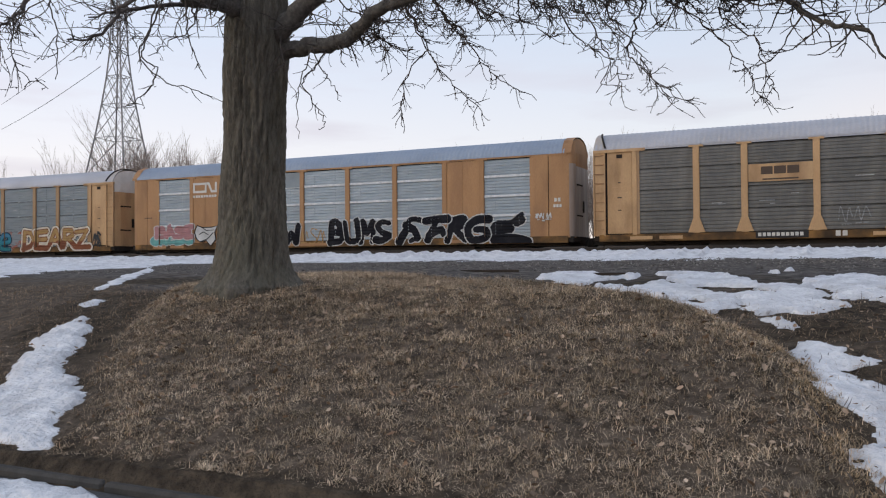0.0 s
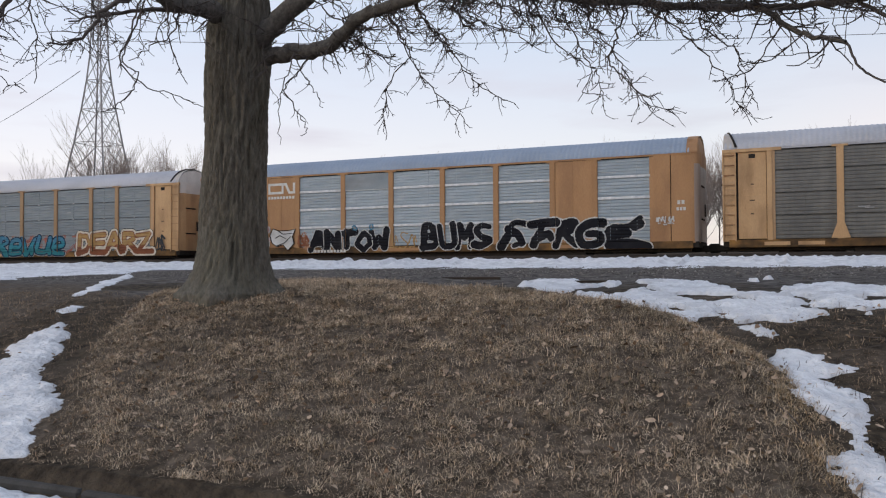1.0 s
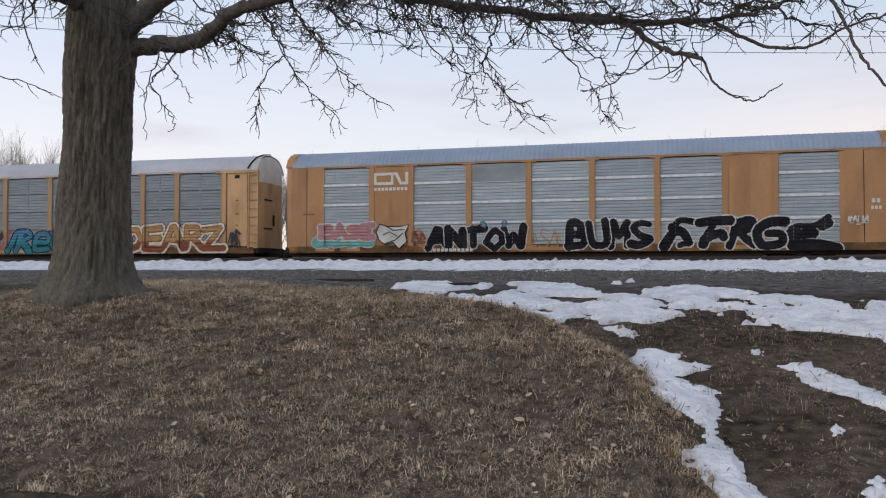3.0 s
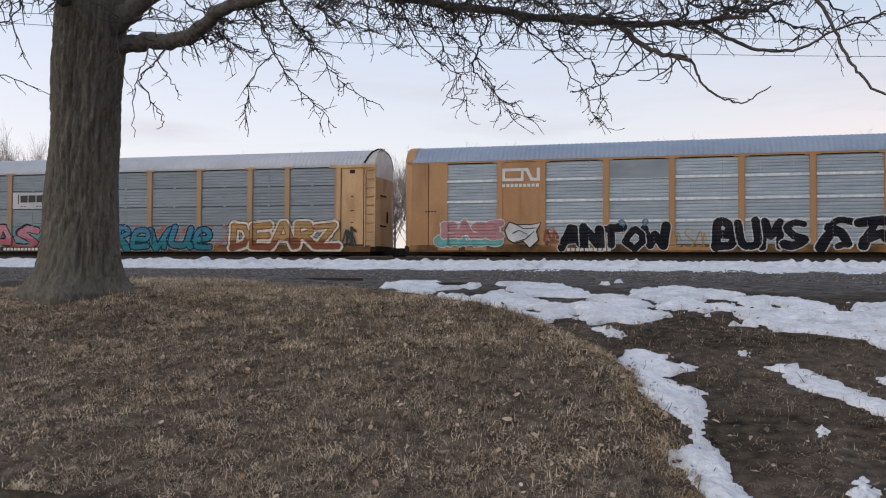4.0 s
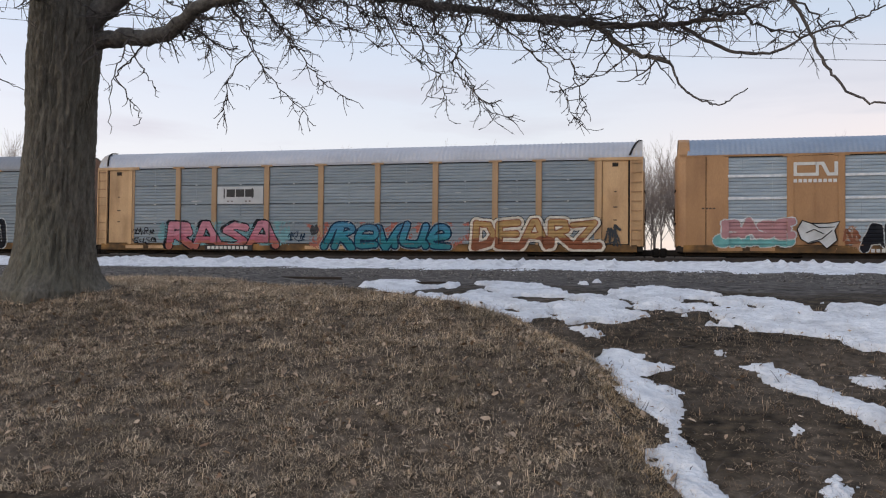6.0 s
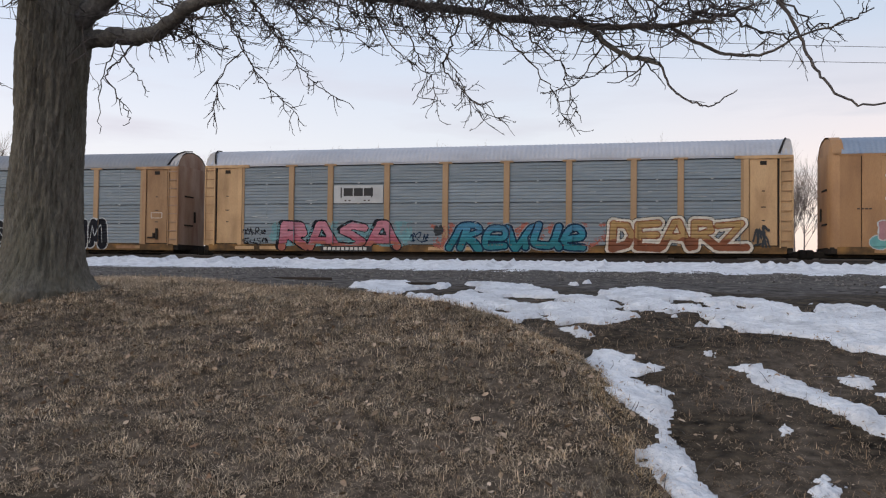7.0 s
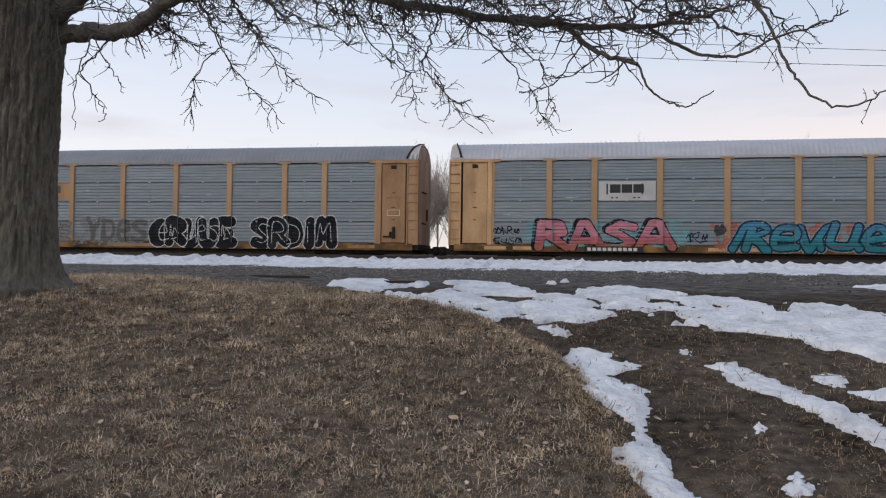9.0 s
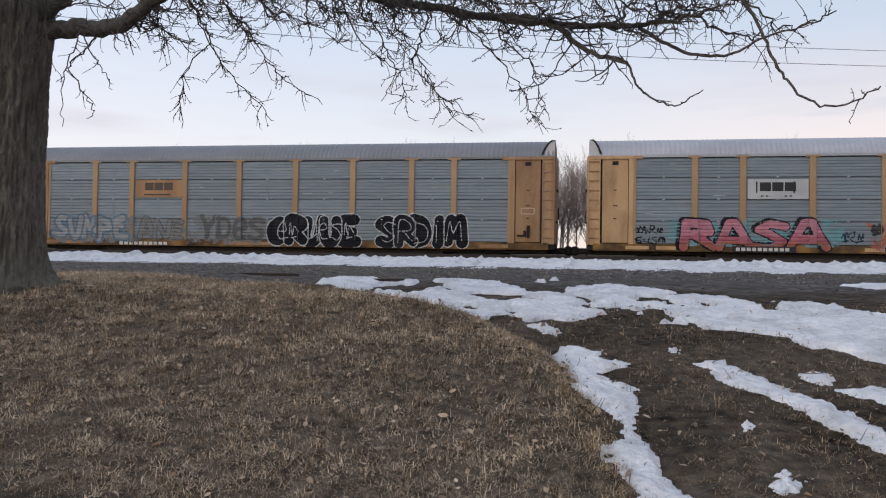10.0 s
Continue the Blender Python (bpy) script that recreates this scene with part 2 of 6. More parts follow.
def mesh_of(name, bm, material, smooth_it=False):
    me = bpy.data.meshes.new(name)
    bmesh.ops.recalc_face_normals(bm, faces=bm.faces)
    bm.to_mesh(me)
    bm.free()
    me.materials.append(material)
    if smooth_it:
        me.polygons.foreach_set("use_smooth", [True] * len(me.polygons))
    return me


def part(name, bm, material, parent, label="", smooth_it=False):
    ob = new(name, bm if isinstance(bm, bpy.types.Mesh) else mesh_of(name, bm, material, smooth_it))
    ob.parent = parent
    return tagged(ob, label)


def boxed(name, box, material, parent, label="", bevel=0.0):
    return part(name, bx(bmesh.new(), *box, bevel), material, parent, label)


def from_arrays(name, co, faces, material, smooth_it=False):
    me = bpy.data.meshes.new(name)
    co, faces = np.asarray(co, np.float32), np.asarray(faces, np.int32)
    k = faces.shape[1]
    me.vertices.add(len(co)); me.vertices.foreach_set("co", co.ravel())
    me.loops.add(faces.size); me.loops.foreach_set("vertex_index", faces.ravel())
    me.polygons.add(len(faces)); me.polygons.foreach_set("loop_start", np.arange(len(faces), dtype=np.int32) * k)
    me.update(calc_edges=True)
    me.validate()
    me.materials.append(material)
    if smooth_it:
        me.polygons.foreach_set("use_smooth", [True] * len(me.polygons))
    return me


def spline(pts, n):
    """Points along a smooth curve through pts, n to a span."""
    p = [Vector(q) for q in pts]
    p = [p[0] * 2 - p[1]] + p + [p[-1] * 2 - p[-2]]
    out = []
    for i in range(1, len(p) - 2):
        a, b, c, d = p[i - 1:i + 3]
        for k in range(n):
            t = k / n
            out.append(0.5 * (2 * b + (c - a) * t + (2 * a - 5 * b + 4 * c - d) * t * t + (3 * b - a - 3 * c + d) * t ** 3))
    return out + [p[-2]]


class Tubes:
    """Gathers tapered tubes into one mesh."""

    def __init__(self, sides=5):
        self.co, self.fa, self.sides = [], [], sides

    def add(self, pts, r0, r1, sides=0):
        s, base, n = sides or self.sides, len(self.co), len(pts)
        for i, p in enumerate(pts):
            d = (pts[min(i + 1, n - 1)] - pts[max(i - 1, 0)]).normalized()
            a = d.orthogonal().normalized() if i == 0 else (a - d * a.dot(d)).normalized()
            b = d.cross(a)
            r = r0 + (r1 - r0) * i / (n - 1)
            for k in range(s):
                w = 2 * math.pi * k / s
                self.co.append(tuple(p + (a * math.cos(w) + b * math.sin(w)) * r))
        for i in range(n - 1):
            for k in range(s):
                k2 = (k + 1) % s
                self.fa.append((base + i * s + k, base + i * s + k2, base + (i + 1) * s + k2, base + (i + 1) * s + k))

    def mesh(self, name, material):
        return from_arrays(name, self.co, self.fa, material, True)


def smooth(t):
    t = np.clip(t, 0.0, 1.0)
    return t * t * (3 - 2 * t)


def mound_mask(x, y):
    """1 on the grassy mound, 0 in the worn strips beside it."""
    right = np.interp(y, [4.0, 5.5, 7.05, 8.5, 9.7, 12.0], [0.35, 0.0, -0.35, -1.4, -3.0, -7.0])
    left = np.interp(y, [4.2, 6.4, 8.8, 12.0], [-4.9, -6.9, -8.6, -9.6])
    return smooth((right - x) / 0.7 + 0.5) * smooth((x - left) / 0.8 + 0.5)


def gz(x, y):
    """Height of the ground: street, bank, mound, gravel yard, track bed, flat land beyond."""
    high = np.interp(y, [4.3, 5.0, 6.5, 8.6, 11, 14, 20, 31, 33, 36, 42, 49, 60], [0.15, 0.33, 0.70, 1.17, 1.28, 1.31, 1.39, 1.58, 1.66, 1.48, 1.42, 2.52, 2.56])
    low = np.interp(y, [4.3, 5.0, 6.5, 8.6, 11, 14, 20, 31, 33, 36, 42, 49, 60], [0.13, 0.26, 0.54, 0.90, 1.12, 1.24, 1.39, 1.58, 1.66, 1.48, 1.42, 2.52, 2.56])
    m = mound_mask(x, y)
    roots = 0.10 * np.exp(-((np.asarray(x) + 6.9) ** 2 + (np.asarray(y) - 8.56) ** 2) / 1.5)
    return np.where(np.asarray(y) < 4.2, -0.04, low + (high - low) * m + roots)


# ---- ground ----
def stepped(lo, a, b, hi, fine, grow=1.35):
    """Coordinates: fine between a and b, coarser outwards."""
    mid = list(np.arange(a, b + fine / 2, fine))
    s, right = fine, [mid[-1]]
    while right[-1] < hi:
        s *= grow; right.append(min(hi, right[-1] + s))
    s, left = fine, [mid[0]]
    while left[-1] > lo:
        s *= grow; left.append(max(lo, left[-1] - s))
    return np.array(left[:0:-1] + mid + right[1:])


def fbm(x, y, s, seed=0.0):
    return noise.fractal(Vector((x * s, y * s, seed)), 0.9, 2.0, 4)


def make_ground():
    xs = stepped(-1500, -13, 8, 1500, 0.13, 1.25)
    ys = np.concatenate([stepped(-1200, 3.6, 4.19, 4.19, 0.2, 1.6), np.arange(4.21, 14.2, 0.12), np.arange(14.5, 46, 0.7), [50, 60, 80, 120, 200, 350, 600, 1000, 1700]])
    gx, gy = np.meshgrid(xs, ys)
    z = gz(gx, gy)
    co = np.stack([gx, gy, z], -1).reshape(-1, 3)
    near = (np.abs(co[:, 0] + 3) < 25) & (co[:, 1] > 4.4) & (co[:, 1] < 31)
    for i in np.nonzero(near)[0]:
        x, y = co[i, 0], co[i, 1]
        co[i, 2] += 0.035 * fbm(x, y, 0.9) + 0.014 * fbm(x, y, 4.0, 5)
    nx = len(xs)
    idx = np.arange(len(ys) * nx).reshape(len(ys), nx)
    fa = np.stack([idx[:-1, :-1], idx[:-1, 1:], idx[1:, 1:], idx[1:, :-1]], -1).reshape(-1, 4)
    me = from_arrays("ground", co, fa, GROUND, True)
    col = me.color_attributes.new("cover", "FLOAT_COLOR", "POINT")
    c = np.zeros((len(co), 4), np.float32); c[:, 3] = 1
    x, y = co[:, 0], co[:, 1]
    wob = np.array([fbm(p[0], p[1], 0.6, 9) if abs(p[0]) < 60 and 0 < p[1] < 60 else 0.0 for p in co])
    c[:, 0] = np.maximum(mound_mask(x, y), 0.8 * smooth(wob * 1.8 + 0.1)) * (1 - smooth((y - 12.5 + wob * 2) / 3))
    left = (x < np.interp(y, [4.2, 8.8, 14], [-7.4, -10.6, -14])) & (y < 16)
    c[left, 0] = 0.85
    c[:, 1] = smooth((y - 11.5 + wob * 3.5) / 3.0) * smooth((44 - y) / 6)
    c[y > 48, 0] = 0.8
    c[y < 4.45, 0] *= 0.2
    col.data.foreach_set("color", c.ravel())
    return tagged(new("ground", me), "dead brown turf mound, muddy dirt and gravel yard", "ground", kind="structure")


make_ground()
road = boxed("road", (-80, -9, -0.3, 60, 4.02, 0.0), ASPHALT, None)
tagged(road, "dark wet asphalt street beside a kerb", "road", kind="structure")
kerb = tagged(new("kerb"), "low worn concrete kerb along the street", "kerb", kind="structure")
kerb_mesh = mesh_of("kerb_stone", bx(bmesh.new(), -1.49, 0, -0.25, 1.49, 0.16, 0.0, 0.02), CONCRETE)
for i in range(-9, 7):
    o = part("kerb_stone", kerb_mesh, None, kerb)
    o.matrix_basis = pose(i * 3.0, 4.03 + random.uniform(-0.01, 0.01), 0.045 + random.uniform(-0.012, 0.012), 0, random.uniform(-0.3, 0.3), random.uniform(-0.5, 0.5))


def snow(outline, cell, thick, label, seed):
    """A ragged sheet of snow inside an outline of (x, y), thin at its edge."""
    sp = np.array(outline, float)
    if np.ptp(sp[:, 0]) < 0.5:
        sp = sp.mean(axis=0) + (sp - sp.mean(axis=0)) * 0.8
        cell, thick = min(cell, np.ptp(sp[:, 0]) / 16), thick * 1.2
    xs = np.arange(sp[:, 0].min() - 0.3, sp[:, 0].max() + 0.3, cell)
    ys = np.arange(sp[:, 1].min() - 0.3, sp[:, 1].max() + 0.3, cell)
    gx, gy = np.meshgrid(xs, ys)
    dist, inside = np.full(gx.shape, 99.0), np.zeros(gx.shape, bool)
    for a, b in zip(sp, np.roll(sp, -1, axis=0)):
        d = b - a
        t = np.clip(((gx - a[0]) * d[0] + (gy - a[1]) * d[1]) / (d @ d + 1e-9), 0, 1)
        dist = np.minimum(dist, np.hypot(gx - a[0] - t * d[0], gy - a[1] - t * d[1]))
        if b[1] != a[1]:
            inside ^= ((a[1] > gy) != (b[1] > gy)) & (gx < d[0] * (gy - a[1]) / d[1] + a[0])
    best = np.where(inside, dist, -dist)
    size = min(1.5, math.sqrt(np.ptp(sp[:, 0]) * np.ptp(sp[:, 1])))
    rough = np.array([[fbm(x, y, 2.2 / size ** 0.5, seed) for x in xs] for y in ys])
    crumb = np.array([[fbm(x, y, 9.0 if size > 0.4 else 24.0, seed + 4) for x in xs] for y in ys])
    edge = np.roll(sp, -1, axis=0) - sp
    area = abs(np.sum(sp[:, 0] * np.roll(sp[:, 1], -1) - sp[:, 1] * np.roll(sp[:, 0], -1))) / 2
    half = 2 * area / np.sum(np.hypot(edge[:, 0], edge[:, 1]))
    best = best + min(0.13 * size, 0.27 * half) * rough + min(0.06, (0.34 if size > 0.4 else 0.9) * half) * crumb
    if label.startswith("broad"):
        # wind and melt have opened long gaps across the sheet
        streak = np.array([[fbm(0.95 * x + 0.25 * y, 0.38 * y, 1.0, seed + 40) + 0.35 * fbm(x * 1.2, y * 0.5, 2.6, seed + 50) for x in xs] for y in ys])
        best = np.minimum(best, 0.4) - 2.4 * np.maximum(0, streak - 0.02) * np.interp(gy, [8.5, 10.0, 12.5], [0.35, 0.8, 1.25])
    h = thick * smooth(best / (0.10 + 0.03 * size)) * (0.9 + 0.45 * crumb + 0.35 * rough)
    street = gy < 4.2
    bumps = np.array([[0.035 * fbm(x, y, 0.9) + 0.014 * fbm(x, y, 4.0, 5) for x in xs] for y in ys])
    # no lone crumbs: keep only what hangs together
    ok = best > 0
    full = sum(np.roll(np.roll(ok, i, 0), j, 1).astype(int) for i in (-1, 0, 1) for j in (-1, 0, 1))
    best = np.where(ok & (full < 5), -0.01, best)
    z = np.where(street, 0.0, gz(gx, gy) + bumps) + np.where(best > 0, h + 0.006, -0.03)
    ok = best > 0
    quad = ok[:-1, :-1] | ok[1:, :-1] | ok[:-1, 1:] | ok[1:, 1:]
    idx = np.arange(gx.size).reshape(gx.shape)
    fa = np.stack([idx[:-1, :-1], idx[:-1, 1:], idx[1:, 1:], idx[1:, :-1]], -1)[quad]
    used, inv = np.unique(fa, return_inverse=True)
    co = np.stack([gx, gy, z], -1).reshape(-1, 3)[used]
    return tagged(new("snow_patch", from_arrays("snow_patch", co, inv.reshape(-1, 4), SNOW, True)), label, "snow", "snow patches")


snow([(-7.68, 5.28), (-7.47, 5.49), (-8.08, 6.13), (-8.7, 6.98), (-9.19, 7.63), (-9.47, 8.13), (-9.01, 8.11), (-8.97, 7.8), (-8.3, 7.3), (-7.35, 6.24), (-7.23, 5.97), (-6.56, 5.64), (-5.95, 5.11), (-5.58, 4.58), (-5.39, 4.28), (-6.11, 4.2)],
     0.04, 0.05, "thick wet snow in a trodden path", 1)
snow([(-12.37, 11.19), (-13.85, 12.83), (-16.35, 15.7), (-19.89, 19.79), (-17.2, 17.26), (-13.89, 13.41), (-11.75, 10.89)],
     0.07, 0.02, "patch of old melting snow lying on muddy ground", 2)
snow([(-5.63, 3.87), (-5.33, 3.99), (-5.02, 3.99), (-4.53, 3.94), (-4.19, 3.81), (-4.95, 3.4)],
     0.04, 0.04, "dirty snow in the street gutter", 3)
snow([(-10.21, 8.77), (-10.58, 9.35), (-10.23, 9.26), (-9.9, 8.81), (-9.84, 8.55)],
     0.04, 0.015, "patch of old melting snow lying on muddy ground", 4)
snow([(-11.93, 10.55), (-12.44, 11.19), (-12.92, 11.97), (-11.71, 10.72), (-11.48, 10.27)],
     0.06, 0.015, "patch of old melting snow lying on muddy ground", 5)
snow([(-0.45, 7.95), (-0.17, 7.98), (-0.01, 7.47), (0.18, 7.41), (0.01, 7.11), (0.25, 6.72), (0.21, 6.1), (0.29, 5.74), (0.39, 5.62), (0.33, 5.52), (0.42, 5.11), (0.48, 4.77), (0.18, 4.68), (0.1, 4.98), (0.03, 5.36), (0.05, 5.78), (-0.08, 6.14), (-0.25, 6.34), (-0.32, 6.84), (-0.47, 6.98)],
     0.025, 0.04, "strip of wet snow at the foot of the mound", 6)
snow([(-0.88, 8.72), (-0.64, 8.65), (-0.4, 8.43), (-0.44, 8.2), (-0.67, 8.34)],
     0.03, 0.03, "patch of old melting snow lying on muddy ground", 7)
snow([(-5.22, 14.08), (-4.55, 15.31), (-3.5, 13.41), (-2.87, 14.72), (-1.92, 14.17), (-1.18, 12.42), (-0.56, 11.78), (-0.09, 10.09), (-0.2, 9.19), (-0.65, 8.8), (-1.14, 8.94), (-1.53, 8.36), (-2.22, 8.75), (-3.82, 12.1)],
     0.036, 0.045, "broad melting snow sheet on the yard", 8)
snow([(-1.79, 14.72), (-0.98, 15.93), (-0.12, 14.1), (0.31, 13.33), (1.15, 12.32), (1.69, 11.82), (2.37, 11.83), (2.72, 10.84), (3.34, 10.08), (2.45, 7.39), (2.18, 7.62), (1.99, 8.14), (1.62, 8.44), (1.18, 8.63), (0.68, 9.03), (0.3, 9.79), (-0.09, 10.49), (-0.58, 12.0)],
     0.036, 0.045, "broad melting snow sheet on the yard", 9)
snow([(0.71, 7.52), (1.0, 7.61), (1.22, 7.3), (1.4, 6.88), (1.56, 6.51), (1.77, 6.2), (2.0, 5.85), (1.88, 5.49), (1.67, 5.71), (1.52, 6.04), (1.31, 6.45), (1.06, 6.83), (0.9, 7.17)],
     0.025, 0.035, "strip of snow lying in a wheel rut", 10)
snow([(1.49, 7.31), (1.69, 7.43), (1.87, 7.26), (1.77, 7.07), (1.53, 7.1)],
     0.03, 0.02, "patch of old melting snow lying on muddy ground", 11)
snow([(1.74, 6.93), (2.0, 6.99), (2.31, 6.74), (2.16, 6.31), (1.94, 6.54)],
     0.03, 0.025, "patch of old melting snow lying on muddy ground", 12)
snow([(0.88, 5.03), (1.03, 5.36), (1.11, 5.42), (1.07, 5.25), (1.17, 5.15), (1.08, 4.99), (0.95, 4.91)],
     0.02, 0.03, "patch of old melting snow lying on muddy ground", 13)
snow([(0.91, 6.06), (0.97, 6.13), (1.0, 6.02), (0.91, 5.91)],
     0.012, 0.03, "small lump of old snow", 14)
snow([(0.55, 7.93), (0.65, 7.94), (0.63, 7.75), (0.56, 7.75)],
     0.02, 0.02, "small lump of old snow", 15)
snow([(4.04, 15.78), (5.12, 17.25), (5.85, 17.08), (5.06, 14.79), (4.16, 14.59)],
     0.1, 0.03, "patch of old melting snow lying on muddy ground", 16)
snow([(-49.43, 33.99), (-47.39, 36.79), (-44.12, 40.65), (-41.09, 43.71), (-29.51, 31.78), (-20.31, 19.85), (-21.42, 17.59), (-18.22, 13.38), (-18.51, 12.73)],
     0.2, 0.05, "broad snow sheet beside the tracks", 17)


def bend(x):
    """How far the line swings towards the street as it runs west: a gentle curve, then straight."""
    d = np.clip(-10.0 - np.asarray(x, float), 0.0, 45.0)
    return -0.00064 * d * d - 0.0576 * np.clip(-55.0 - np.asarray(x, float), 0.0, None)


def make_snow_bank():
    """Ploughed ridge of snow along the near side of the tracks."""
    xs = np.arange(-70, 38, 0.09)
    prof = [(-8.0, -0.06), (-6.0, -0.005), (-4.2, 0.02), (-2.6, 0.04), (-1.45, 0.05), (-1.2, 0.07), (-0.8, 0.12), (-0.35, 0.19), (0.05, 0.24), (0.35, 0.25), (0.6, 0.18), (0.85, 0.0)]
    co = []
    for x in xs:
        lump = fbm(x, 0, 0.35, 2) * 0.035 + max(0, fbm(x, 0, 1.7, 7)) * 0.08 + max(0, fbm(x, 0, 4.0, 17)) * 0.17
        wide = 1 + 0.45 * fbm(x, 0, 0.12, 30)
        for k, (dy, dz) in enumerate(prof):
            y = 32.35 + float(bend(x)) + (dy * wide if dy < 0 else dy) + 0.1 * fbm(x, k, 1.2, 3)
            co.append((x, y, float(gz(x, y)) + dz + (lump * (dz > 0.05)) + 0.035 * fbm(x, dy * 3, 2.2, 8) - (0.04 if k == 0 else 0) + (0.075 * fbm(x * 0.8, y * 0.3, 1.0, 70) if dy < -1.4 else 0)))
    n, m = len(xs), len(prof)
    idx = np.arange(n * m).reshape(n, m)
    fa = np.stack([idx[:-1, :-1], idx[1:, :-1], idx[1:, 1:], idx[:-1, 1:]], -1).reshape(-1, 4)
    tagged(new("snow_bank", from_arrays("snow_bank", co, fa, SNOW, True)), "long lumpy ridge of old snow beside the tracks", "snow bank")


make_snow_bank()


# ---- tracks ----
def make_track(y, top, label, ties, bed):
    tr = tagged(new("railway_track"), label, "railway track", kind="structure")
    tr.matrix_basis = pose(0, y, top)
    bm = bmesh.new()
    sec = [(-2.1, -0.75), (-1.35, -0.24), (1.35, -0.24), (2.1, -0.75)] if bed else [(-1.6, -0.6), (-1.2, -0.22), (1.2, -0.22), (1.6, -0.6)]
    rows = []
    for i in range(121):
        x = -150 + i * 2.2
        rows.append([bm.verts.new((x, float(bend(x)) + a + random.uniform(-.06, .06), b + random.uniform(-.03, .03))) for a, b in sec])
    for a, b in zip(rows, rows[1:]):
        for k in range(3):
            bm.faces.new((a[k], b[k], b[k + 1], a[k + 1]))
    part("ballast_bed", bm, BALLAST, tr)
    for s in (-0.755, 0.755):
        bm = bmesh.new()
        for w, z0, z1 in ((0.037, -0.045, 0.0), (0.009, -0.155, -0.045), (0.075, -0.18, -0.155)):
            last = None
            for i in range(131):
                x = -150 + 2.0 * i
                c = s + float(bend(x))
                now = [bm.verts.new((x, y, z)) for y, z in ((c - w, z0), (c + w, z0), (c + w, z1), (c - w, z1))]
                if last:
                    for k in range(4):
                        bm.faces.new((last[k], last[(k + 1) % 4], now[(k + 1) % 4], now[k]))
                last = now
        part("rail", bm, RAIL, tr, "rusty steel rail")
    if ties:
        me = mesh_of("tie", bx(bmesh.new(), -0.115, -1.28, -0.36, 0.115, 1.28, -0.182, 0.012), TIE)
        for i in range(110):
            o = part("tie", me, None, tr)
            o.matrix_basis = pose(-52 + i * 0.6 + random.uniform(-.03, .03), float(bend(-52 + i * 0.6)) + random.uniform(-.04, .04), 0, 0, 0, random.uniform(-2, 2))


make_track(39.03, 1.59, "rusty rails on ballast under the passing freight train", False, True)
make_track(34.75, 2.06, "dark siding rails and timber ties on raised ballast", True, True)


# ---- freight train ----
HALF, WIDE = 13.6, 3.0
POSTS = [-9.0, -7.02, -4.22, -1.42, 1.42, 4.22, 7.02, 9.0]
BAYS = list(zip([-11.6] + POSTS, POSTS + [11.6]))
LEVELS = [1.10, 2.09, 3.03, 3.98, 4.83]
TRACK_SPEED_ROWS = [(0, 0.0), (0.5, 3.2), (1, 6.47), (1.5, 9.76), (2, 13.05), (2.5, 16.38), (3, 19.74), (4.5, 29.66), (5, 32.78), (5.5, 36.32), (7, 46.31), (7.5, 49.66), (8, 52.97), (8.5, 56.3), (9, 59.62), (9.5, 62.98), (10, 66.31)]


RIBS, RIB_DEPTH = 6, 0.023


def sheet_mesh(name, width, height, material):
    """Corrugated side sheet, ribs along x, front towards -y, origin at its lower middle."""
    pts = [(RIB_DEPTH, 0.004)]
    for k in range(RIBS):
        z = 0.022 + k * (height - 0.042) / RIBS
        step = (height - 0.042) / RIBS
        pts += [(0.0, z), (0.0, z + step * 0.52), (RIB_DEPTH, z + step * 0.66), (RIB_DEPTH, z + step * 0.86)]
    pts += [(0.0, height - 0.03), (RIB_DEPTH, height - 0.014)]
    bm = bmesh.new()
    a = [bm.verts.new((-width / 2, y, z)) for y, z in pts]
    b = [bm.verts.new((width / 2, y, z)) for y, z in pts]
    for i in range(len(pts) - 1):
        bm.faces.new((a[i], b[i], b[i + 1], a[i + 1]))
    me = mesh_of(name, bm, material)
    return me


def roof_mesh(length, material, step=0.052):
    prof = [(-0.03, 4.93), (-0.03, 5.0), (0.16, 5.30), (0.42, 5.55), (0.85, 5.72), (1.5, 5.80), (2.15, 5.72), (2.58, 5.55), (2.84, 5.30), (3.03, 5.0), (3.03, 4.93)]
    n = int(length / step)
    co = []
    for i in range(n + 1):
        x = -length / 2 + length * i / n
        lift = (0.0, 0.016, 0.016, 0.0)[i % 4]
        for y, z in prof:
            s = math.hypot(y - 1.5, z - 4.2)
            co.append((x, y + (y - 1.5) / s * lift, z + (z - 4.2) / s * lift))
    m = len(prof)
    idx = np.arange((n + 1) * m).reshape(n + 1, m)
    fa = np.stack([idx[:-1, :-1], idx[:-1, 1:], idx[1:, 1:], idx[1:, :-1]], -1).reshape(-1, 4)
    return from_arrays("roof", co, fa, material)


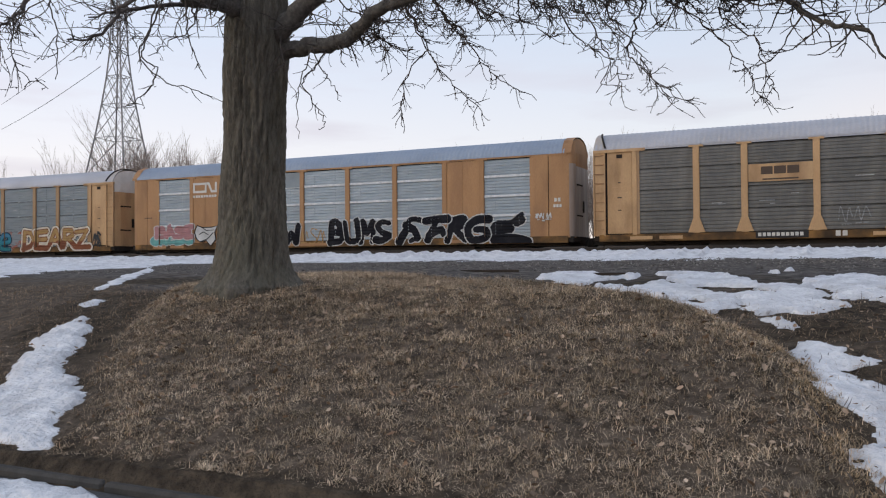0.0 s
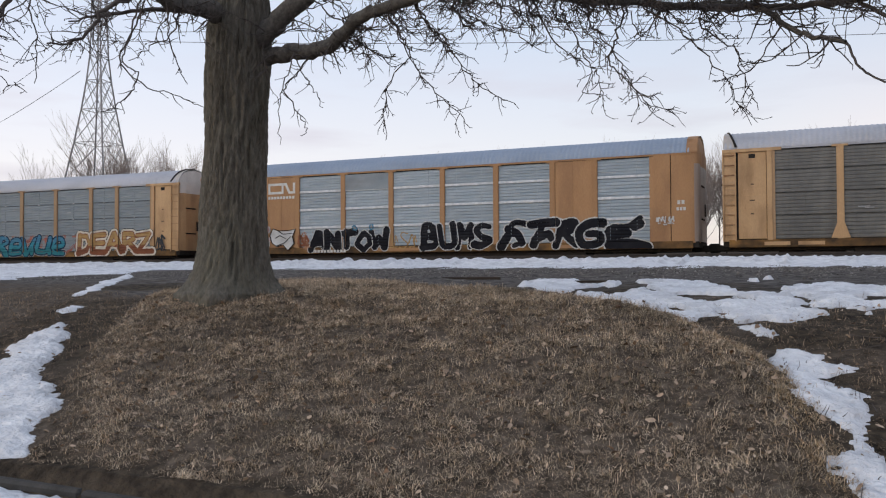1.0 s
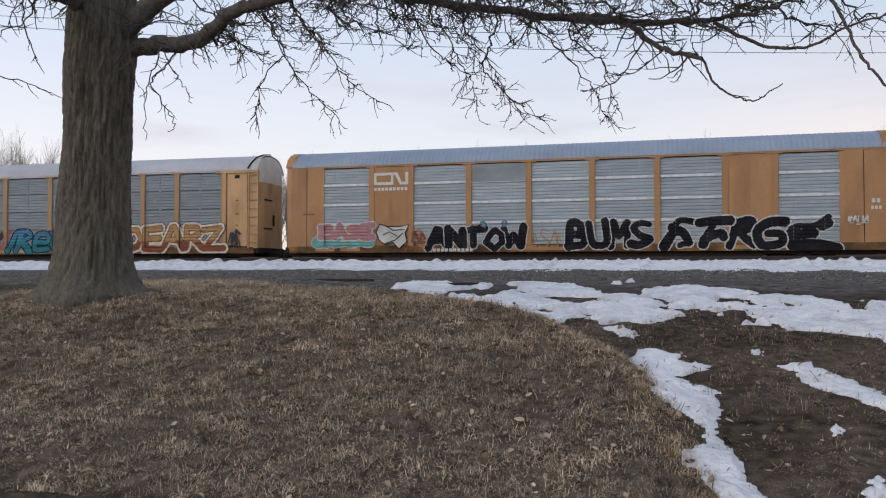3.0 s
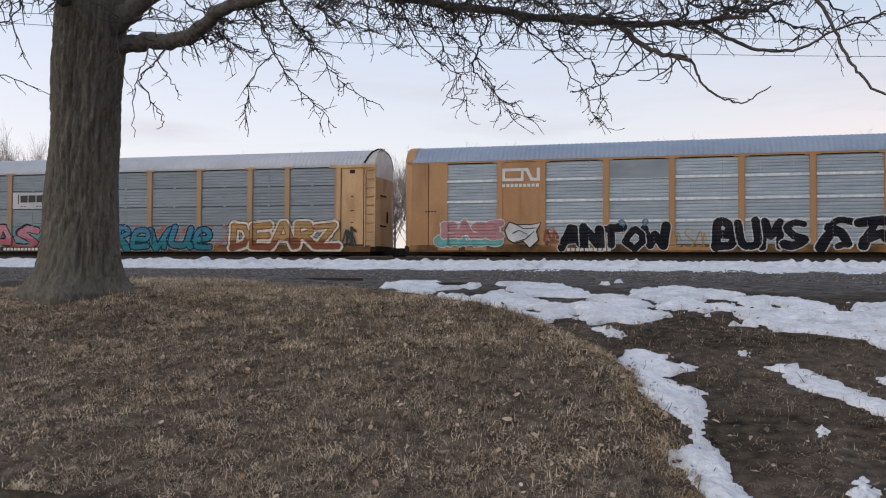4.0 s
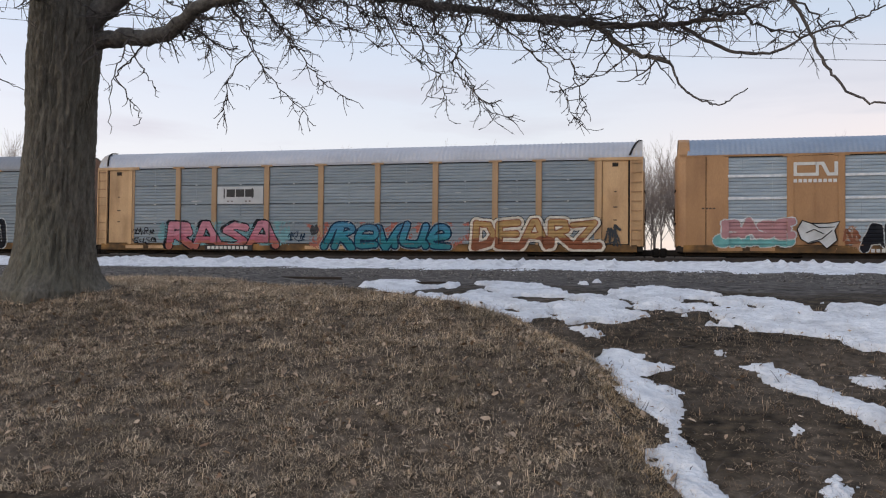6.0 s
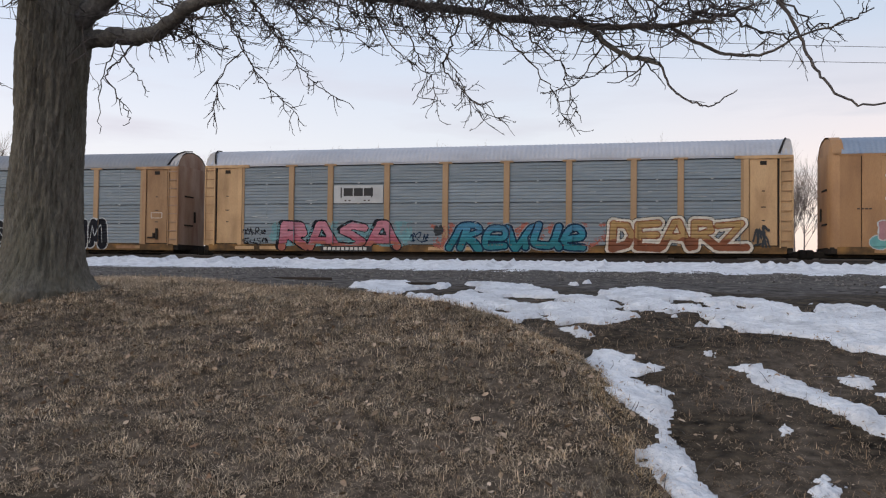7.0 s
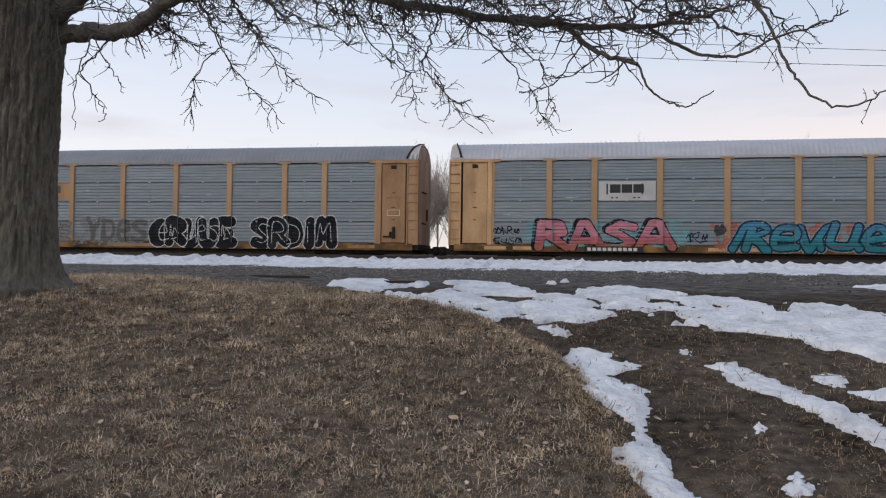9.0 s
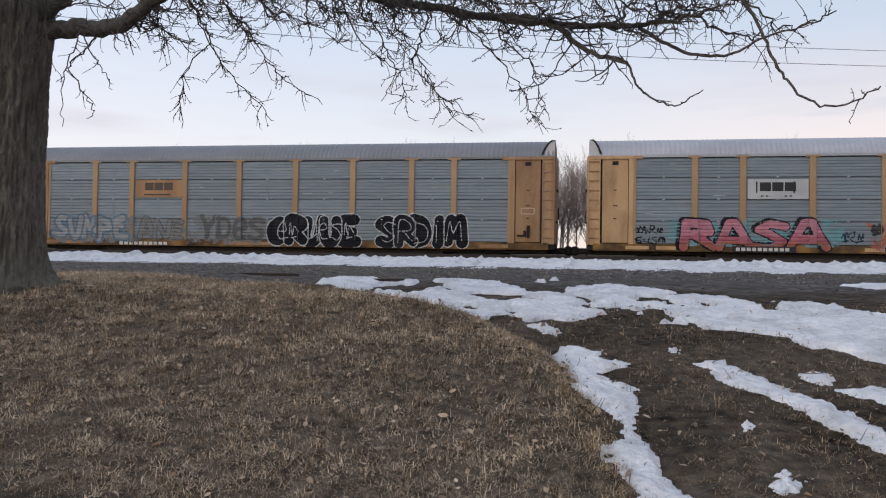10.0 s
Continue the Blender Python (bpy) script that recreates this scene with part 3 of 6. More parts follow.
def flare_post(w, flared):
    bm = bmesh.new()
    bx(bm, -w / 2, -0.045, 1.08, w / 2, 0.06, 4.82)
    bx(bm, -w / 2 - 0.02, -0.03, 1.08, -w / 2, 0.05, 4.82)
    bx(bm, w / 2, -0.03, 1.08, w / 2 + 0.02, 0.05, 4.82)
    bx(bm, -w * 1.3, -0.055, 4.82, w * 1.3, 0.06, 4.90)
    if flared:
        lo = [bm.verts.new((s * 0.36, y, 1.1)) for s, y in ((-1, -0.06), (1, -0.06), (1, 0.04), (-1, 0.04))]
        hi = [bm.verts.new((s * (w / 2 + 0.01), y, 1.75)) for s, y in ((-1, -0.06), (1, -0.06), (1, 0.04), (-1, 0.04))]
        for i in range(4):
            bm.faces.new((lo[i], lo[(i + 1) % 4], hi[(i + 1) % 4], hi[i]))
        bm.faces.new(hi); bm.faces.new(lo[::-1])
    return bm


def wheel_mesh():
    bm = bmesh.new()
    prof = [(0.0, -0.86), (0.07, -0.86), (0.08, -0.80), (0.10, -0.775), (0.34, -0.765), (0.37, -0.80), (0.42, -0.80), (0.425, -0.715), (0.455, -0.70), (0.455, -0.665), (0.37, -0.665), (0.34, -0.72), (0.10, -0.72), (0.075, -0.66)]
    prof += [(r, -y) for r, y in prof[::-1]]
    n, rings = 20, []
    for k in range(n):
        w = 2 * math.pi * k / n
        rings.append([bm.verts.new((r * math.cos(w), y, r * math.sin(w))) for r, y in prof])
    for k in range(n):
        a, b = rings[k], rings[(k + 1) % n]
        for i in range(len(prof) - 1):
            bm.faces.new((a[i], b[i], b[i + 1], a[i + 1]))
    bmesh.ops.remove_doubles(bm, verts=bm.verts, dist=1e-5)
    return mesh_of("wheelset", bm, STEEL_DARK)


WHEEL = wheel_mesh()
wheels = []


def bogie(parent, x):
    bm = bmesh.new()
    for y in (0.38, 2.62):
        bx(bm, -1.25, y - 0.09, 0.42, 1.25, y + 0.09, 0.58, 0.03)
        bx(bm, -0.55, y - 0.10, 0.18, 0.55, y + 0.10, 0.42, 0.04)
        for s in (-0.875, 0.875):
            bx(bm, s - 0.17, y - 0.13, 0.30, s + 0.17, y + 0.13, 0.56, 0.04)
        for s in (-0.2, 0.0, 0.2):
            bx(bm, s - 0.07, y - 0.12, 0.30, s + 0.07, y + 0.12, 0.55, 0.03)
    bx(bm, -0.25, 0.3, 0.45, 0.25, 2.7, 0.68, 0.03)
    b = part("bogie", bm, STEEL_DARK, parent, "sooty cast-steel bogie")
    b.matrix_basis = pose(x, 0, 0)
    for s in (-0.875, 0.875):
        w = part("wheelset", WHEEL, None, b)
        w.matrix_basis = pose(s, 1.5, 0.42)
        wheels.append((w, s))


def end_wall(parent, side, colour, top_colour):
    """Folding end doors, rounded towards the sides."""
    x = side * HALF
    pts = [(0.02, 0.42), (0.16, 0.10), (0.55, 0.0), (1.49, -0.03), (1.51, -0.03), (2.45, 0.0), (2.84, 0.10), (2.98, 0.42)]

    def skin(z0, z1):
        b = bmesh.new()
        lo = [b.verts.new((x - side * d, y, z0)) for y, d in pts]
        hi = [b.verts.new((x - side * d, y, z1)) for y, d in pts]
        for i in range(len(pts) - 1):
            b.faces.new((lo[i], lo[i + 1], hi[i + 1], hi[i]))
        return b
    e = part("end_door", skin(1.05, 4.35), colour, parent, "folding end door with weathered paint")
    part("upper_panel", skin(4.35, 4.98), top_colour, e)
    arch = bmesh.new()
    prof = [(0.04, 4.98), (0.2, 5.28), (0.45, 5.52), (0.86, 5.68), (1.5, 5.76), (2.14, 5.68), (2.55, 5.52), (2.8, 5.28), (2.96, 4.98)]
    arch.faces.new([arch.verts.new((x - side * 0.13, y, z)) for y, z in prof])
    part("end_gable", arch, top_colour, e)
    for z in (3.45, 2.0):
        boxed("hinge_bar", (min(x, x + side * 0.05), 0.5, z, max(x, x + side * 0.05), 1.35, z + 0.07), STEEL_DARK, e)
    boxed("latch", (min(x, x + side * 0.07), 1.42, 2.2, max(x, x + side * 0.07), 1.58, 2.75), STEEL_DARK, e)
    c = bmesh.new()
    a, b = sorted((side * 12.6, side * 14.2))
    bx(c, a, 1.32, 0.62, b, 1.68, 0.9, 0.04)
    h0, h1 = sorted((side * 13.95, side * 14.3))
    bx(c, h0, 1.25, 0.55, h1, 1.75, 0.98, 0.08)
    part("coupler", c, STEEL_DARK, parent, "sooty steel knuckle coupler")
    h = Tubes(6)
    h.add(spline([(side * 13.5, 1.9, 0.75), (side * 13.8, 1.95, 0.42), (side * 14.25, 1.85, 0.5)], 5), 0.03, 0.03)
    part("air_hose", h.mesh("air_hose", STEEL_DARK), None, parent, "black rubber air hose")
    # end sill and steps
    s = bmesh.new()
    e0, e1 = sorted((side * 12.2, side * 13.55))
    bx(s, e0, 0.05, 0.78, e1, 2.95, 1.06, 0.02)
    part("end_sill", s, STEEL_DARK, parent)


def entry(parent, side, paint, brake=False):
    """Personnel door, ladder bay and capping at one end of the near side."""
    s = side
    f0, f1 = sorted((s * 11.58, s * 11.78))
    boxed("door_post", (f0, -0.045, 1.06, f1, 0.06, 4.86), paint, parent)
    d0, d1 = sorted((s * 11.80, s * 12.92))
    door = boxed("door", (d0, 0.02, 1.12, d1, 0.08, 4.80), paint, parent, "yellow side door with placards", 0.01)
    xm = (d0 + d1) / 2
    boxed("vent", (xm - 0.13, 0.0, 4.53, xm + 0.13, 0.03, 4.70), STEEL_DARK, door)
    for z, w, m in ((2.95, 0.36, paint), (2.36, 0.3, WHITE_PAINT if paint is YELLOW_OLD else paint)):
        fr = bmesh.new()
        bx(fr, xm - w, 0.008, z, xm + w, 0.02, z + 0.02); bx(fr, xm - w, 0.008, z + 0.26, xm + w, 0.02, z + 0.28)
        bx(fr, xm - w, 0.008, z + 0.02, xm - w + 0.02, 0.02, z + 0.26); bx(fr, xm + w - 0.02, 0.008, z + 0.02, xm + w, 0.02, z + 0.26)
        part("placard_frame", fr, m, door)
    # dark strip that stands in for the shaded gap between door and ladder
    g0, g1 = sorted((s * 12.93, s * 13.0))
    boxed("dark_gap_strip", (g0, 0.03, 1.08, g1, 0.12, 4.82), STEEL_DARK, parent)
    l0, l1 = sorted((s * 13.0, s * 13.55))
    lad = boxed("ladder_panel", (l0, -0.02, 1.02, l1, 0.03, 4.80), paint, parent, "yellow ladder panel with steel rungs")
    for z in np.arange(1.3, 4.7, 0.42):
        boxed("rung", (l0 + 0.05, -0.075, z, l1 - 0.05, -0.045, z + 0.035), YELLOW_OLD if paint is YELLOW else END_RUST, lad)
    for xx in (l0, l1 - 0.05):
        boxed("ladder_rail", (xx, -0.08, 1.02, xx + 0.05, -0.02, 4.80), paint, lad)
    c0, c1 = sorted((s * 11.2, s * 13.55))
    boxed("cap_beam", (c0, -0.06, 4.80, c1, 0.08, 4.93), paint, parent)
    # raked end of the roof: pale panel behind a dark raking edge
    prof = [(-0.045, 4.98), (0.145, 5.315), (0.405, 5.575), (0.84, 5.755), (1.5, 5.84)]
    rake = [Vector((s * (12.98 + 0.5 * k / 4), y, z)) for k, (y, z) in enumerate(prof)]
    p = bmesh.new()
    inner = [p.verts.new(v) for v in rake]
    outer = [p.verts.new((s * 13.52, v.y, v.z)) for v in rake]
    for i in range(4):
        p.faces.new((inner[i], inner[i + 1], outer[i + 1], outer[i]))
    panel = part("roof_end_panel", p, END_PALE, parent, "pale panel closing the roof end")
    t = Tubes(5)
    t.add([v + Vector((0, -0.02, 0.02)) for v in rake], 0.05, 0.03)
    part("raking_edge", t.mesh("raking_edge", STEEL_DARK), None, panel)
    # stencils on the door, and a sloping handrail by the ladder
    for z, w in ((2.72, 0.1), (2.15, 0.07), (3.4, 0.06)):
        boxed("stencil", (xm - w, 0.012, z, xm + w, 0.018, z + 0.05), MARK_DARK, door)
    if not brake:
        return
    b = bmesh.new()
    xa, xb = sorted((s * 11.9, s * 12.3))
    bx(b, xa, -0.04, 1.35, xb, 0.01, 1.43)
    bx(b, xm - 0.03, -0.06, 1.30, xm + 0.1, 0.015, 1.85, 0.02)
    bx(b, xm - 0.18, -0.07, 1.42, xm - 0.06, 0.015, 1.62, 0.02)
    part("hand_brake", b, STEEL_DARK, parent, "grimy hand brake gear")


def bars(name, parent, x0, x1, z0, z1, count, material, y=-0.066, gap=0.28, label=""):
    """A row of plain bars in place of a number or an unreadable line."""
    bm = bmesh.new()
    p = (x1 - x0) / count
    for i in range(count):
        bx(bm, x0 + i * p, y, z0, x0 + (i + 1 - gap) * p, y + 0.004, z1)
    return part(name, bm, material, parent, label)


def common(label, side_sheet, roof, paint, flared=False, lip=False, ends=(None, None), skip=()):
    car = tagged(new("autorack_car"), label, "freight car", "autorack train")
    part("roof", roof_mesh(2 * HALF - (0.85 if lip else 0.22), roof), None, car, "ribbed sheet-metal roof")
    bm = bmesh.new()
    bx(bm, -HALF + 0.3, -0.03, 0.76, HALF - 0.3, 0.12, 1.08, 0.01)
    part("side_sill", bm, SILL, car, "grimy yellow side sill")
    for xa, xb in ((-11.9, -10.9), (-10.6, -9.6), (-2.2, 0.3), (7.3, 8.3), (10.2, 11.5)):
        boxed("reflector_strip", (xa, -0.036, 0.84, xb, -0.031, 0.99), paint, car)
    bm = bmesh.new()
    bx(bm, -HALF + 0.4, 0.3, 0.62, HALF - 0.4, 2.7, 1.0)
    bx(bm, -8.5, 0.25, 0.5, 8.5, 2.75, 0.76)
    part("underframe", bm, STEEL_DARK, car, "sooty black underframe")
    boxed("far_side_wall", (-HALF + 0.3, WIDE - 0.08, 1.0, HALF - 0.3, WIDE, 4.95), side_sheet, car)
    boxed("top_rail", (-HALF + 0.35, -0.02, 4.86, HALF - 0.35, 0.08, 4.97), roof if not lip else paint, car)
    boxed("inner_deck", (-HALF + 0.4, 0.1, 2.6, HALF - 0.4, 2.9, 2.68), STEEL_DARK, car)
    meshes = {}
    for i, (a, b) in enumerate(BAYS):
        if i in skip:
            continue
        for z0, z1 in zip(LEVELS, LEVELS[1:]):
            w = round(b - a - 0.22, 2)
            key = (w, round(z1 - z0, 2))
            if key not in meshes:
                meshes[key] = sheet_mesh("side_sheet", w, z1 - z0, side_sheet)
            o = part("side_sheet", meshes[key], None, car)
            o.matrix_basis = pose((a + b) / 2, 0.015 + random.uniform(0, 0.008), z0)
            if lip and z0 > 1.5:
                k = ("strip", w)
                if k not in meshes:
                    meshes[k] = mesh_of("seam_strip", bx(bmesh.new(), -w / 2, -0.012, -0.02, w / 2, 0.03, 0.095, 0.008), STRIP)
                o = part("seam_strip", meshes[k], None, car)
                o.matrix_basis = pose((a + b) / 2, random.uniform(-0.003, 0.003), z0, random.uniform(-4, 0), 0, 0)
    for i, (a, b) in enumerate(BAYS):
        if i in skip:
            continue
        for f in ((0.27, 0.73) if lip else (0.5,)):
            xj = a + (b - a) * f
            boxed("sheet_joint", (xj - 0.009, 0.013, 1.12, xj + 0.009, 0.05, 4.8), side_sheet, car)
            for z in LEVELS[1:4]:
                if not (lip or flared):
                    boxed("joint_clip", (xj - 0.05, 0.006, z - 0.02, xj + 0.05, 0.03, z + 0.025), MARK_SCRATCH, car)
    for k, xp in enumerate(POSTS):
        if "post" not in meshes:
            meshes["post"] = mesh_of("post", flare_post(0.23, flared), POST if not (flared or lip) else paint)
        o = part("post", meshes["post"], None, car)
        o.matrix_basis = pose(xp, 0, 0)
    rnd = random.Random(len(label))
    for k in range(14):
        a, b = BAYS[rnd.randrange(9)]
        xs = rnd.uniform(a + 0.2, b - 0.9)
        z = rnd.choice(LEVELS[1:4]) + rnd.uniform(0.1, 0.75)
        boxed("scratch", (xs, 0.004, z, xs + rnd.uniform(0.15, 0.7), 0.0125, z + rnd.uniform(0.012, 0.03)), MARK_SCRATCH, car)
    for s in (-1, 1):
        xa, xb = sorted((s * 11.46, s * 11.63))
        boxed("sheet_frame", (xa, -0.008, 1.08, xb, 0.05, 4.84), paint if lip else POST, car)
    boxed("backing", (-HALF + 0.45, 0.09, 1.02, HALF - 0.45, 0.12, 4.9), STEEL_DARK, car)
    bogie(car, -10.1); bogie(car, 10.1)
    for side, (c, t) in zip((-1, 1), ends):
        end_wall(car, side, c, t)
    return car


# painted lettering: a stroke alphabet for the spray-painted words
STROKES = {
    "D": [[(0.1, 0), (0.1, 1)], [(0.1, 1), (0.7, 0.9), (0.9, 0.5), (0.7, 0.08), (0.1, 0)]],
    "E": [[(0.9, 1), (0.1, 0.95), (0.1, 0.05), (0.95, 0)], [(0.1, 0.5), (0.8, 0.52)]],
    "A": [[(0, 0), (0.45, 1), (0.6, 1), (1, 0)], [(0.22, 0.36), (0.82, 0.36)]],
    "R": [[(0.1, 0), (0.1, 1), (0.75, 0.95), (0.85, 0.65), (0.15, 0.48)], [(0.35, 0.48), (1, 0)]],
    "Z": [[(0, 0.95), (0.95, 1), (0.05, 0.05), (1, 0.02)]],
    "S": [[(0.95, 0.88), (0.5, 1), (0.1, 0.78), (0.5, 0.52), (0.92, 0.28), (0.5, 0), (0, 0.1)]],
    "U": [[(0.05, 1), (0.08, 0.2), (0.5, 0), (0.9, 0.2), (0.95, 1)]],
    "B": [[(0.1, 0), (0.1, 1), (0.7, 0.95), (0.75, 0.62), (0.2, 0.52), (0.9, 0.4), (0.85, 0.08), (0.1, 0)]],
    "M": [[(0, 0), (0.15, 1), (0.5, 0.4), (0.85, 1), (1, 0)]],
    "N": [[(0.05, 0), (0.1, 1), (0.85, 0.05), (0.95, 1)]],
    "T": [[(0, 0.95), (1, 1)], [(0.5, 0.97), (0.45, 0)]],
    "O": [[(0.5, 1), (0.08, 0.7), (0.08, 0.3), (0.5, 0), (0.92, 0.3), (0.92, 0.7), (0.5, 1)]],
    "W": [[(0, 1), (0.2, 0), (0.5, 0.7), (0.8, 0), (1, 1)]],
    "G": [[(0.9, 0.85), (0.5, 1), (0.08, 0.6), (0.15, 0.15), (0.6, 0), (0.92, 0.3), (0.55, 0.42)]],
    "I": [[(0.5, 0), (0.5, 0.8)], [(0.5, 1.0), (0.52, 1.02)]],
    "~": [[(0, 0.3), (0.3, 0.9), (0.5, 0.2), (0.75, 0.85), (1, 0.4)], [(0.1, 0.1), (0.9, 0.15)]],
}


STROKES.update({
    "P": [[(0.1, 0), (0.1, 1), (0.8, 0.95), (0.85, 0.6), (0.15, 0.45)]],
    "Y": [[(0, 1), (0.45, 0.5), (0.45, 0)], [(0.95, 1), (0.45, 0.5)]],
    # loose sprayed forms
    "r": [[(-0.3, 0.0), (-0.12, 0.5), (0.05, 0.95), (0.65, 1.02), (0.92, 0.75), (0.35, 0.5)], [(0.35, 0.5), (0.7, 0.3), (1.05, -0.02)], [(0.3, 0.92), (0.2, 0.02)]],
    "e": [[(0.1, 0.48), (0.85, 0.56), (0.8, 0.9), (0.4, 0.97), (0.1, 0.6), (0.25, 0.08), (1.0, 0.06)]],
    "v": [[(-0.05, 0.9), (0.28, 0.05), (0.45, 0.05), (0.85, 0.95), (1.05, 1.0)], [(0.62, 0.55), (0.75, 0.1)]],
    "u": [[(0.05, 0.98), (0.1, 0.2), (0.5, 0.0), (0.85, 0.25), (0.88, 0.92)], [(0.85, 0.3), (1.12, 0.0)]],
    "a": [[(-0.05, -0.02), (0.35, 1), (0.6, 1), (0.82, 0.5), (1.05, -0.02)], [(0.2, 0.3), (0.86, 0.3)]],
    "k": [[(-0.05, 0.0), (0.3, 0.6), (0.25, 1.05), (0.75, 0.85)], [(0.2, 0.45), (0.6, 0.55), (1.05, 0.0)], [(0.0, 0.75), (0.5, 0.3), (0.45, -0.02)]],
    "b": [[(0.1, -0.02), (0.12, 0.98)], [(0.05, 0.98), (0.7, 1.05), (0.82, 0.75), (0.2, 0.55)], [(0.2, 0.52), (1.0, 0.5), (0.95, 0.02), (0.1, 0.0)]],
    "m": [[(0.0, 0.0), (0.12, 0.75), (0.38, 0.7), (0.42, 0.05)], [(0.42, 0.62), (0.7, 0.8), (0.8, 0.05), (1.0, 0.0)]],
    "s": [[(0.98, 0.98), (0.4, 1.0), (0.15, 0.7), (0.85, 0.4), (0.7, 0.02), (0.0, 0.05)], [(0.9, 1.0), (0.98, 0.8)]],
    "1": [[(-0.15, -0.02), (0.2, 0.35), (0.55, 0.45), (0.85, 0.15), (0.5, 0.0)], [(0.1, 0.75), (0.45, 1.0), (1.0, 0.98)], [(0.1, 0.75), (0.6, 0.55), (0.85, 0.15)]],
    "2": [[(0.0, 0.92), (0.5, 1.02), (1.1, 0.9)], [(0.55, 0.95), (0.5, 0.45), (0.25, -0.02)], [(0.3, 0.35), (0.8, 0.55), (1.0, 0.3)]],
    "3": [[(0.15, 0.0), (0.25, 0.6), (0.2, 0.95)], [(0.2, 0.95), (0.8, 0.95), (0.85, 0.65), (0.35, 0.5)], [(0.4, 0.5), (0.75, 0.25), (1.15, 0.0)]],
    "4": [[(0.95, 0.95), (0.35, 0.9), (0.05, 0.5), (0.3, 0.02), (0.9, 0.1), (0.85, 0.45), (0.45, 0.45)]],
    "5": [[(1.25, 1.08), (0.75, 0.8), (0.2, 0.95), (0.1, 0.5), (0.25, 0.05), (0.9, 0.1), (1.45, -0.05)], [(0.15, 0.5), (0.85, 0.5)], [(1.2, 1.08), (1.35, 0.9), (1.1, 0.78)], [(0.3, 0.12), (1.1, 0.06), (1.8, -0.1)]],
    ".": [[(0.5, 0.5), (0.52, 0.52)]],
})


def face_y(x, z, lip, panels):
    """How far out the painted side stands: ribbed sheets, posts, plain panels and sill."""
    y = np.full(x.shape, 0.015)
    for lo, hi in zip(LEVELS, LEVELS[1:]):
        step = (hi - lo - 0.042) / RIBS
        f = ((z - lo - 0.022) / step) % 1.0
        y = np.where((z >= lo) & (z < hi), 0.015 + np.interp(f, [0, 0.5, 0.66, 0.86, 1.0], [0, 0, RIB_DEPTH, RIB_DEPTH, 0]), y)
    if lip:
        for lo in LEVELS[1:4]:
            y = np.where((z > lo - 0.03) & (z < lo + 0.105), -0.018, y)
    for i in panels:
        y = np.where((x > BAYS[i][0]) & (x < BAYS[i][1]), -0.024, y)
    for xp in POSTS:
        y = np.where(np.abs(x - xp) < 0.15, -0.056, y)
    y = np.where(np.abs(x) > 11.44, -0.056, y)
    return np.where(z < 1.09, -0.040, y)


